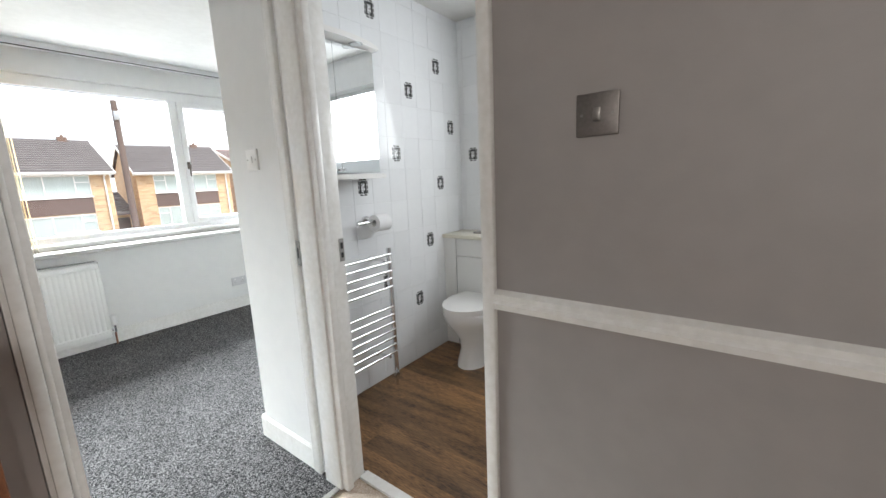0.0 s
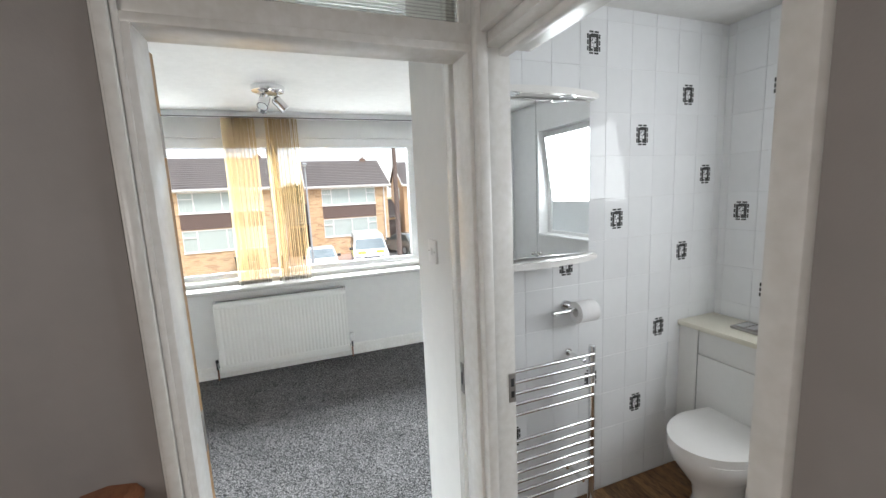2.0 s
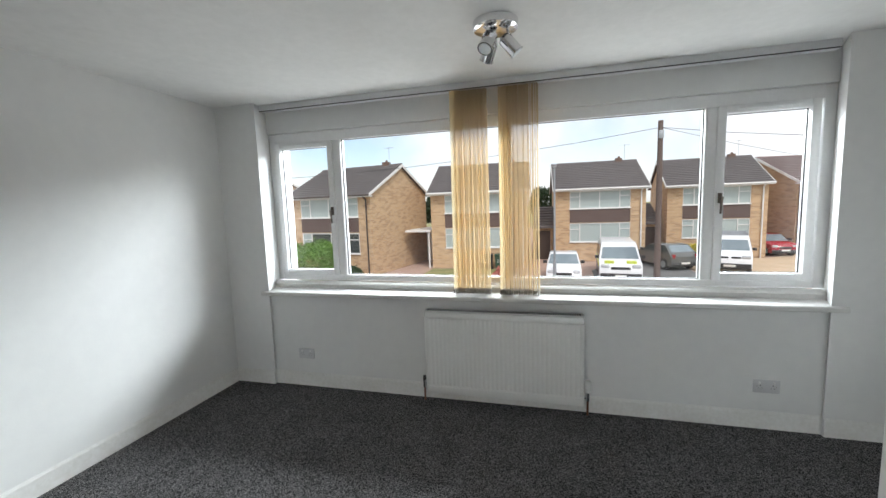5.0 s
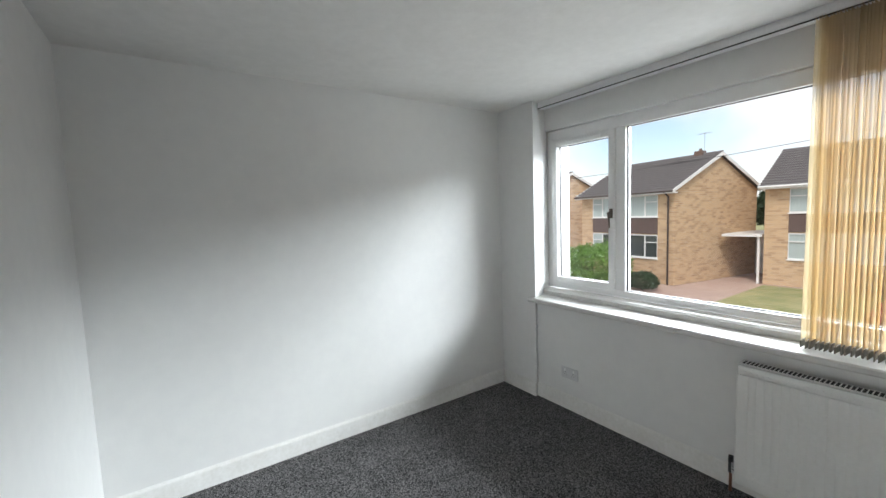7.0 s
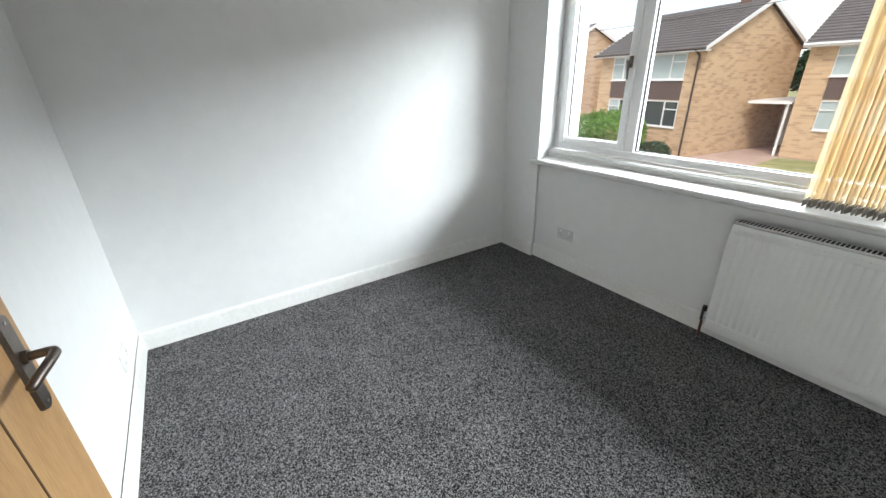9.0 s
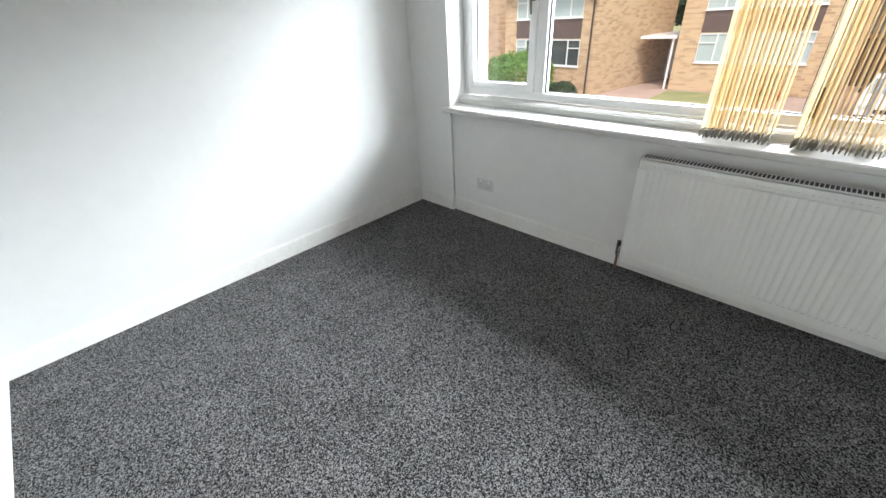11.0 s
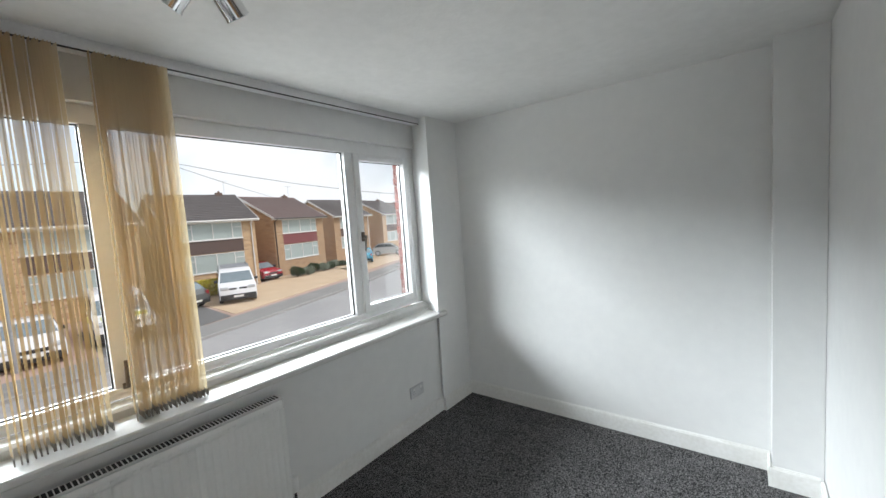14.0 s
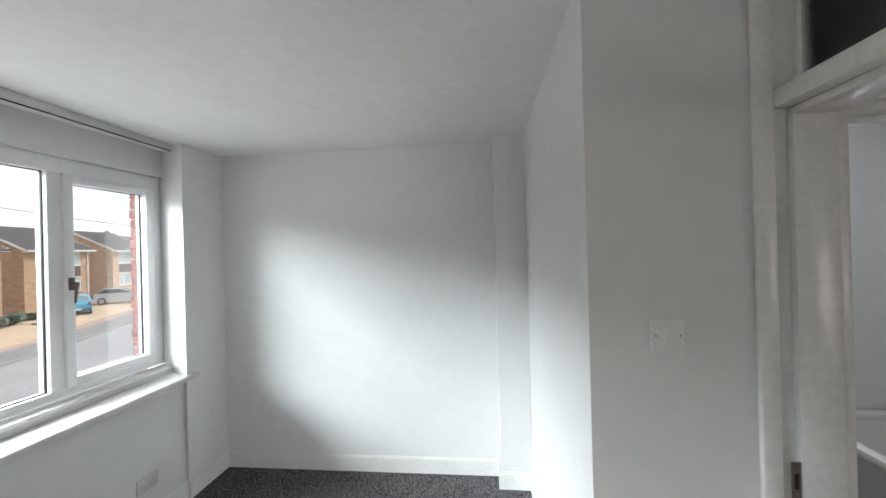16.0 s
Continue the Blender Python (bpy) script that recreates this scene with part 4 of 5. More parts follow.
# ---- the street ----
G = -2.62
BRICK = brick_material("buff_brick", (0.56, 0.385, 0.225), (0.25, 0.135, 0.07), (0.52, 0.43, 0.32), 1.5)
BRICK2 = brick_material("brown_brick", (0.47, 0.31, 0.18), (0.20, 0.105, 0.06), (0.44, 0.36, 0.27), 1.5)
ROOF = material("brown_roof_tile", (0.095, 0.085, 0.088), 0.75, 0, (0.16, 0.145, 0.145), 1.2, 0.4, 30)
ROOF2 = material("red_brown_roof_tile", (0.17, 0.10, 0.095), 0.75, 0, (0.23, 0.165, 0.155), 1.2, 0.4, 30)
# paler grey puts the light caught by the tile noses into the colour
LIT_NOSING = material("lit_tile_edge", (0.27, 0.255, 0.25), 0.8, 0, (0.15, 0.14, 0.14), 2.5)
CHIMNEY = material("sooty_brown_brick", (0.20, 0.13, 0.10), 0.9, 0, (0.12, 0.08, 0.065), 8, 0.4, 60)
CLAD = material("dark_brown_cladding", (0.095, 0.060, 0.050), 0.6, 0, (0.125, 0.082, 0.070), 3, 0.1, 40)
CLAD2 = material("maroon_cladding", (0.21, 0.06, 0.065), 0.6, 0, (0.25, 0.085, 0.085), 3, 0.1, 40)
TRIM = material("white_exterior_trim", (0.78, 0.78, 0.76), 0.4, 0, (0.70, 0.70, 0.68), 3)
DARKTRIM = material("dark_brown_trim", (0.05, 0.035, 0.03), 0.5, 0, (0.07, 0.05, 0.04), 3)
FAR_GLASS = material("dark_reflecting_glass", (0.05, 0.06, 0.06), 0.05, 0, (0.07, 0.08, 0.08), 2)
NET = material("pale_net_curtain", (0.47, 0.54, 0.53), 0.3, 0, (0.31, 0.37, 0.36), 4, 0, 50, (14, 14, 0.3))
ASPHALT = material("grey_asphalt", (0.36, 0.355, 0.35), 0.9, 0, (0.27, 0.27, 0.268), 0.4)
PAVE = material("pale_asphalt_pavement", (0.27, 0.265, 0.255), 0.9, 0, (0.20, 0.197, 0.19), 0.7)
TARMAC = material("dark_tarmac", (0.16, 0.157, 0.155), 0.9, 0, (0.11, 0.11, 0.108), 0.8, 0.3, 60)
KERB = material("concrete_kerb", (0.36, 0.35, 0.33), 0.9, 0, (0.28, 0.27, 0.26), 3, 0.3, 80)
BLOCK = material("buff_block_paving", (0.60, 0.46, 0.31), 0.9, 0, (0.47, 0.35, 0.235), 0.9)
PINK = material("pinkish_drive_paving", (0.46, 0.335, 0.275), 0.9, 0, (0.36, 0.25, 0.205), 0.9)
GRASS = material("dry_lawn", (0.16, 0.19, 0.06), 0.95, 0, (0.36, 0.31, 0.15), 1.3, 0.5, 60)
LEAF = material("green_hedge_leaf", (0.17, 0.33, 0.04), 0.5, 0, (0.08, 0.18, 0.02), 3)
LEAF_D = material("dark_green_leaf", (0.035, 0.07, 0.02), 0.6, 0, (0.018, 0.04, 0.012), 3)
LEAF_Y = material("yellow_shrub_leaf", (0.62, 0.52, 0.03), 0.5, 0, (0.40, 0.36, 0.03), 3)
LEAF_S = material("silver_shrub_leaf", (0.26, 0.30, 0.24), 0.7, 0, (0.13, 0.17, 0.11), 3)
BARK = material("grey_bark", (0.12, 0.09, 0.07), 0.9, 0, (0.07, 0.05, 0.04), 12, 0.6, 40)
POLE = material("weathered_timber_pole", (0.15, 0.11, 0.095), 0.9, 0, (0.10, 0.075, 0.065), 6, 0.5, 40, (4, 4, 0.3))
GALV = material("galvanised_steel", (0.40, 0.42, 0.44), 0.5, 0.6, (0.32, 0.34, 0.36), 6)
TYRE = material("tyre_rubber", (0.02, 0.02, 0.021), 0.8, 0, (0.03, 0.03, 0.03), 20)
LAMP_CLEAR = material("headlamp_glass", (0.6, 0.62, 0.63), 0.1, 0.3, (0.5, 0.52, 0.53), 9)
LAMP_RED = material("tail_lamp_red", (0.35, 0.02, 0.02), 0.2, 0, (0.25, 0.015, 0.015), 9)
PLATE = material("pale_number_plate", (0.75, 0.75, 0.70), 0.4, 0, (0.7, 0.7, 0.65), 9)
FLOWER = material("red_bedding_flowers", (0.40, 0.06, 0.05), 0.7, 0, (0.50, 0.25, 0.20), 9)
LIME = material("lime_livery_stripe", (0.55, 0.62, 0.06), 0.4, 0, (0.5, 0.57, 0.05), 9)


# blue-grey base colour carries the sky's reflection in the vehicle glass
SCREEN = material("sky_pale_windscreen", (0.22, 0.27, 0.30), 0.08, 0, (0.14, 0.18, 0.20), 2)


def ground_sheet(name, mat, label, category, pts, z):
    bm = bmesh.new()
    prism(bm, pts, z - 0.3, z)
    return tagged(part(name, bm, mat), label, category, kind="structure")


KX = [(-17.6, -60), (-17.6, -8), (-18.4, 2), (-20.1, 8.3), (-23.2, 17.7), (-31, 36), (-52, 76)]
bm = bmesh.new()
box(bm, -900, 900, -900, 900, G - 0.6, G - 0.125)
tagged(part("ground", bm, GRASS), "open ground reaching to the horizon", "ground", kind="structure")
ground_sheet("road", ASPHALT, "grey asphalt road curving past the houses", "road", [(-9.5, -60), (-9.5, 8), (-14, 22), (-23, 40), (-44, 80)] + KX[::-1], G - 0.11)


def band(d0, d1):
    return [(x - d0, y) for x, y in KX] + [(x - d1, y) for x, y in KX[::-1]]


ground_sheet("kerb", KERB, "concrete kerb along the far pavement", "kerb", band(0.0, 0.14), G - 0.005)
ground_sheet("pavement", PAVE, "pale grey asphalt pavement before the drives", "pavement", band(0.142, 2.0), G - 0.012)
ground_sheet("frontage", PINK, "pinkish paved drives before the houses", "drive", [(x - 2.002, y) for x, y in KX] + [(-75, 76), (-75, -60)], G - 0.016)
ground_sheet("pavement_near", PAVE, "asphalt pavement on the near side", "pavement", [(-4.7, -60), (-4.7, 60), (-30, 60), (-22.8, 40), (-13.8, 22), (-9.35, 8), (-9.35, -60)], G - 0.02)
bm = bmesh.new()
box(bm, -4.61, -4.46, -9, 9, G, 0.55)
tagged(part("own_house_wall", bm, RED_BRICK), "red brick front wall under the bedroom window", "wall", kind="structure")
ground_sheet("lawn", GRASS, "small dry front lawn with pale patches", "lawn", [(-20.1, -6.8), (-20.1, -2.35), (-26.2, -2.55), (-26.2, -6.8)], G + 0.02)
ground_sheet("block_drive", BLOCK, "buff block paved drive", "drive", [(-22.6, 8.6), (-26.6, 19.6), (-32, 24), (-33.6, 17.2), (-31.6, 14.8), (-31.8, 9.4), (-27, 8.9)], G + 0.012)
ground_sheet("block_drive", BLOCK, "buff block paved drive", "drive", [(-27.6, 21), (-33, 34), (-38, 34), (-38, 27), (-35, 23.5)], G + 0.012)
ground_sheet("tarmac_drive", TARMAC, "dark tarmac drive with parked cars", "drive", [(-20.4, 3.0), (-22.3, 8.3), (-27, 8.7), (-33, 8.3), (-33, 6.9), (-26, 3.2)], G + 0.008)


def house_window(parent, y0, y1, z0, z1, x, panes, rnd, frame_mat=TRIM, dark=0.0):
    """A window of the front, in the house's own plane: x out of the front."""
    w = new("window")
    w.parent = parent
    fr = 0.055
    cuts = [y0 + (y1 - y0) * c for c in panes]
    dims = [(x, x + 0.07, y0, y1, z0, z0 + fr), (x, x + 0.07, y0, y1, z1 - fr, z1)]
    for c in cuts:
        dims.append((x, x + 0.07, max(y0, c - fr / 2), min(y1, c + fr / 2), z0 + fr, z1 - fr))
    boxes("frame", frame_mat, w, *dims)
    boxes("sill", frame_mat, w, (x, x + 0.13, y0 - 0.05, y1 + 0.05, z0 - 0.05, z0 - 0.001))
    for a, b in zip(cuts, cuts[1:]):
        boxes("pane", FAR_GLASS if rnd.random() < dark else NET, w, (x - 0.01, x + 0.02, a + fr / 2, b - fr / 2, z0 + fr, z1 - fr))
    if len(cuts) > 3:
        for a, b in ((cuts[0], cuts[1]), (cuts[-2], cuts[-1])):
            boxes("transom", frame_mat, w, (x, x + 0.075, a, b, z0 + (z1 - z0) * 0.66, z0 + (z1 - z0) * 0.66 + 0.05))
    return w


def build_house(fl, fr_, depth, label, brick, roof, clad, seed, chimney=True, side_window=False, trim=TRIM, rain=None, dark=0.0, pipe_left=False):
    """A two-storey house. Its own plane: y along the front from left to right, x out of the front, z from the ground."""
    rnd = random.Random(seed)
    rain = rain or trim
    (x0, y0), (x1, y1) = fl, fr_
    W = math.hypot(x1 - x0, y1 - y0)
    ang = math.degrees(math.atan2(y1 - y0, x1 - x0)) - 90
    h = empty("house", label, "house", pose(x0, y0, G, 0, 0, ang), group="houses across the road")
    E_, RIDGE = 5.08, 7.05
    a, b = 0.95, W - 0.95
    bm = bmesh.new()
    # walls with the gables, the front left open over the window bay
    box(bm, -0.25, 0, 0, a, 0, E_)
    box(bm, -0.25, 0, b, W, 0, E_)
    box(bm, -0.25, 0, a, b, 0, 1.30)
    box(bm, -0.25, -0.08, a, b, 1.30, E_)
    for ya, yb in ((0, 0.25), (W - 0.25, W)):
        extrude_y(bm, [(-0.25, 0), (-depth, 0), (-depth, E_), (-depth / 2, RIDGE - 0.1), (-0.25, E_ + 0.12)], ya, yb)
    box(bm, -depth, -depth + 0.25, 0.25, W - 0.25, 0, E_)
    part("wall", bm, brick, h)
    # roof in overlapping courses
    n = 15
    for s, nm in ((1, "roof"), (-1, "roof")):
        bm = bmesh.new()
        for k in range(n):
            f0, f1 = k / n, (k + 1) / n
            ex = 0.42 if s > 0 else -depth - 0.42
            mx = -depth / 2
            xa, xb = ex + (mx - ex) * f0, ex + (mx - ex) * f1
            za, zb = E_ - 0.12 + (RIDGE - E_ + 0.12) * f0, E_ - 0.12 + (RIDGE - E_ + 0.12) * f1
            extrude_y(bm, [(xa, za), (xb, zb), (xb, zb + 0.03), (xa, za + 0.125)], -0.18, W + 0.18)
        slope = part(nm, bm, roof, h)
        # pale strip along each course edge, painted as if catching light
        bm = bmesh.new()
        for k in range(n):
            f0 = k / n
            xa, za = ex + (mx - ex) * f0, E_ - 0.12 + (RIDGE - E_ + 0.12) * f0
            box(bm, xa - 0.012 * s, xa + 0.014 * s, -0.182, W + 0.182, za + 0.085, za + 0.131)
        tagged(part("lit_nosing_strip", bm, LIT_NOSING, slope), kind="stuff")
    bm = bmesh.new()
    tube(bm, (-depth / 2, -0.18, RIDGE + 0.03), (-depth / 2, W + 0.18, RIDGE + 0.03), 0.11, 10)
    part("ridge", bm, roof, h)
    for ya, yb in ((-0.21, -0.17), (W + 0.17, W + 0.21)):
        bm = bmesh.new()
        extrude_y(bm, [(0.42, E_ - 0.20), (-depth / 2, RIDGE - 0.12), (-depth - 0.42, E_ - 0.20), (-depth - 0.42, E_ - 0.02), (-depth / 2, RIDGE + 0.08), (0.42, E_ - 0.02)], ya, yb)
        part("bargeboard", bm, trim, h)
    boxes("soffit", trim, h, (0.003, 0.42, -0.17, W + 0.17, E_ - 0.20, E_ - 0.13))
    boxes("fascia", trim, h, (0.40, 0.43, -0.17, W + 0.17, E_ - 0.20, E_ - 0.06))
    bm = bmesh.new()
    tube(bm, (0.47, -0.2, E_ - 0.09), (0.47, W + 0.2, E_ - 0.09), 0.055, 10)
    g = part("gutter", bm, rain, h)
    bm = bmesh.new()
    pipe = 0.12 if pipe_left else W - 0.30
    tube(bm, (0.08, pipe, 0), (0.08, pipe, E_ - 0.35), 0.045, 10)
    tube(bm, (0.08, pipe, E_ - 0.36), (0.45, pipe, E_ - 0.12), 0.045, 10)
    part("downpipe", bm, rain, g)
    # cladding boards between the windows
    cl = boxes("cladding_panel", clad, h, (-0.078, -0.03, a, b, 2.72, 3.62))
    for k in range(6):
        z = 2.74 + k * 0.148
        bm = bmesh.new()
        extrude_y(bm, [(-0.03, z), (0.012, z), (-0.008, z + 0.142), (-0.03, z + 0.142)], a, b)
        part("board", bm, clad, cl)
    house_window(h, a + 0.01, b - 0.01, 3.67, 4.87, -0.06, (0, 0.17, 0.5, 0.83, 1), rnd)
    house_window(h, a + 0.01, b - 0.01, 1.36, 2.66, -0.06, (0, 0.17, 0.52, 0.83, 1), rnd, dark=dark)
    if chimney:
        bm = bmesh.new()
        box(bm, -depth / 2 - 0.2, -depth / 2 + 0.2, W - 1.3, W - 0.85, RIDGE - 0.4, RIDGE + 0.28)
        c = part("chimney", bm, CHIMNEY, h)
        bm = bmesh.new()
        tube(bm, (-depth / 2, W - 1.05, RIDGE + 0.28), (-depth / 2, W - 1.05, RIDGE + 0.42), 0.09, 12, r2=0.07)
        part("chimney_pot", bm, CHIMNEY, c)
        bm = bmesh.new()
        tube(bm, (-depth / 2 + 0.2, W - 0.7, RIDGE - 0.2), (-depth / 2 + 0.2, W - 0.7, RIDGE + 1.25), 0.014, 6)
        for k in range(5):
            tube(bm, (-depth / 2 + 0.2 - 0.18, W - 1.0 + 0.15 * k, RIDGE + 1.2), (-depth / 2 + 0.2 + 0.18, W - 1.0 + 0.15 * k, RIDGE + 1.2), 0.007, 5)
        tube(bm, (-depth / 2 + 0.2, W - 1.05, RIDGE + 1.2), (-depth / 2 + 0.2, W - 0.35, RIDGE + 1.2), 0.010, 5)
        part("aerial", bm, GALV, h)
    if side_window:
        w = new("window")
        w.parent = h
        boxes("frame", trim, w, (-2.6, -2.0, -0.03, -0.002, 3.75, 3.80), (-2.6, -2.0, -0.03, -0.002, 4.75, 4.80), (-2.6, -2.55, -0.03, -0.002, 3.8, 4.75), (-2.05, -2.0, -0.03, -0.002, 3.8, 4.75))
        boxes("pane", NET, w, (-2.55, -2.05, -0.02, -0.002, 3.8, 4.75))
    return h


build_house((-25.2, -27.0), (-23.6, -20.2), 7.4, "buff brick end house with brown tiled roof", BRICK, ROOF, CLAD, 1)
build_house((-24.3, -16.2), (-23.2, -9.75), 7.4, "buff brick house with dark cladding and a bare gable", BRICK, ROOF, CLAD, 2, rain=DARKTRIM, dark=0.8)
build_house((-26.6, -6.95), (-26.9, -0.6), 7.4, "buff brick house with lawn and vertical blinds", BRICK, ROOF, CLAD, 3)
build_house((-29.9, 1.2), (-30.0, 7.0), 7.4, "buff brick house behind the parked vans", BRICK, ROOF, CLAD, 4)
build_house((-32.3, 8.9), (-31.8, 14.75), 7.4, "buff brick house with yellow shrub in front", BRICK, ROOF, CLAD, 5, side_window=True)
build_house((-33.9, 17.4), (-35.2, 23.3), 7.4, "brown brick house with maroon cladding and red roof", BRICK2, ROOF2, CLAD2, 6, rain=DARKTRIM, pipe_left=True)
build_house((-38.5, 27.1), (-39.3, 33.0), 7.4, "brown brick house with dark cladding", BRICK2, ROOF, CLAD, 7, chimney=False)
build_house((-40.4, 36.4), (-41.9, 42.3), 7.4, "buff brick house farther up the road", BRICK, ROOF, CLAD, 8)
build_house((-46.0, 47.0), (-49.0, 53.0), 7.4, "brown brick house farther up the road", BRICK2, ROOF2, CLAD, 9)


# carport and garages between the houses
cp = empty("carport", "white flat carport roof with garage door behind", "carport", pose(-28.2, -8.6, G))
boxes("roof_sheet", TRIM, cp, (-2.6, 1.6, -0.25, 1.55, 2.45, 2.58))
boxes("post", TRIM, cp, (1.4, 1.5, 1.35, 1.45, -0.016, 2.45))
boxes("garage_door", TRIM, cp, (-2.5, -2.42, -0.2, 1.5, -0.016, 2.4))
for yy, xx in ((7.3, -33.6), (-0.35, -31.0)):
    ga = empty("garage", "low side garage with tiled lean-to roof", "garage", pose(xx, yy, G), group="side garages")
    boxes("wall", BRICK, ga, (-5, -0.05, 0.0, 1.35, -0.016, 2.3))
    boxes("door", DARKTRIM, ga, (-0.05, 0.02, 0.15, 1.2, -0.016, 2.1))
    bm = bmesh.new()
    for k in range(8):
        f = k / 8
        extrude_y(bm, [(0.35 - 3.4 * f, 2.3 + 1.5 * f), (0.35 - 3.4 * (f + 0.125), 2.3 + 1.5 * (f + 0.125)), (0.35 - 3.4 * (f + 0.125), 2.36 + 1.5 * (f + 0.125)), (0.35 - 3.4 * f, 2.42 + 1.5 * f)], -0.1, 1.5)
    part("roof", bm, ROOF, ga)


# shrubs, hedges and trees: many small leaf blades over twigs
def leafy(name, label, category, centre, size, n, mat, seed, leaf=0.09, squareness=1.0, trunk=0.0):
    rnd = random.Random(seed)
    ob = empty(name, label, category, pose(*centre))
    bm = bmesh.new()
    for k in range(6):
        a = 2 * math.pi * k / 6 + rnd.uniform(-0.3, 0.3)
        tube(bm, (0, 0, 0), (math.cos(a) * size[0] * 0.55, math.sin(a) * size[1] * 0.55, trunk + size[2] * rnd.uniform(0.5, 0.8)), 0.05 + trunk * 0.02, 6, r2=0.012)
    if trunk:
        tube(bm, (0, 0, 0), (0, 0, trunk + size[2] * 0.4), 0.18, 8, r2=0.07)
    part("trunk" if trunk else "stems", bm, BARK, ob)
    verts, faces = [], []
    lumps = [(rnd.uniform(0, 6.28), rnd.uniform(0.2, 1.3), rnd.uniform(0.85, 1.12)) for _ in range(14)]
    for _ in range(n):
        u, v = rnd.uniform(0, 2 * math.pi), math.acos(rnd.uniform(-0.75, 1))
        d = Vector((math.cos(u) * math.sin(v), math.sin(u) * math.sin(v), math.cos(v)))
        r = rnd.uniform(0.72, 1.0)
        for lu, lv, lr in lumps:
            c = Vector((math.cos(lu) * math.sin(lv), math.sin(lu) * math.sin(lv), math.cos(lv)))
            if d.dot(c) > 0.86:
                r *= lr
        q = Vector([math.copysign(abs(t) ** squareness, t) for t in d])
        p = Vector((q.x * size[0] * r, q.y * size[1] * r, trunk + size[2] * 0.5 + q.z * size[2] * 0.5 * r))
        e1 = Vector((rnd.gauss(0, 1), rnd.gauss(0, 1), rnd.gauss(0, 0.6))).normalized() * leaf * rnd.uniform(0.6, 1.2)
        e2 = e1.cross(Vector((rnd.gauss(0, 1), rnd.gauss(0, 1), rnd.gauss(0, 1)))).normalized() * leaf * 0.4
        i = len(verts)
        verts += [p - e1, p + e2, p + e1, p - e2]
        faces.append((i, i + 1, i + 2, i + 3))
    me = bpy.data.meshes.new("leaves")
    me.from_pydata(verts, [], faces)
    me.materials.append(mat)
    lf = tagged(new("leaves", me), kind="stuff")
    lf.parent = ob
    return ob


GB = G - 0.02
leafy("hedge", "dense bright green rounded hedge by the drive", "hedge", (-20.6, -12.5, GB), (1.4, 1.75, 2.45), 12000, LEAF, 11, 0.085, 0.75)
leafy("shrub", "low dark green clipped shrub", "shrub", (-21.2, -10.3, GB), (0.7, 0.75, 1.0), 3000, LEAF_D, 12, 0.07, 0.8)
leafy("shrub", "rounded golden yellow shrub by the drive", "shrub", (-29.9, 10.3, GB), (0.85, 0.95, 1.25), 4000, LEAF_Y, 13, 0.08)
leafy("tree", "dark green tree behind the houses", "tree", (-36.0, -9.0, GB), (1.6, 1.5, 3.6), 5000, LEAF_D, 14, 0.16, 1.0, 2.2)
leafy("tree", "dark green tree behind the houses", "tree", (-40.0, 0.5, GB), (1.6, 1.5, 3.4), 5000, LEAF_D, 15, 0.16, 1.0, 2.4)
rs = random.Random(21)
for k in range(7):
    leafy("shrub", "silvery low garden shrub in a planted bed", "shrub", (-31.6 - 0.42 * k + rs.uniform(-0.4, 0.4), 18.0 + 1.05 * k, GB), (0.5, 0.6, rs.uniform(0.5, 1.1)), 900, LEAF_S if k % 2 else LEAF_D, 30 + k, 0.09)
bed = empty("flower_bed", "strip of red bedding flowers edged with brick", "flower bed", pose(-23.2, -2.2, G - 0.02), kind="")
boxes("edging", RED_BRICK, bed, (-3.0, 3.0, -0.18, 0.18, 0.0, 0.16))
vv, ff = [], []
for k in range(700):
    p = Vector((rs.uniform(-3, 3), rs.uniform(-0.2, 0.2), 0.16 + rs.uniform(0, 0.14)))
    e1 = Vector((rs.gauss(0, 1), rs.gauss(0, 1), rs.gauss(0, 1))).normalized() * 0.06
    e2 = e1.cross(Vector((rs.gauss(0, 1), rs.gauss(0, 1), 1))).normalized() * 0.04
    vv += [p - e1, p + e2, p + e1, p - e2]
    ff.append((4 * k, 4 * k + 1, 4 * k + 2, 4 * k + 3))
me = bpy.data.meshes.new("flowers")
me.from_pydata(vv, [], ff)
me.materials.append(FLOWER)
fo = tagged(new("flowers", me), kind="stuff")
fo.parent = bed


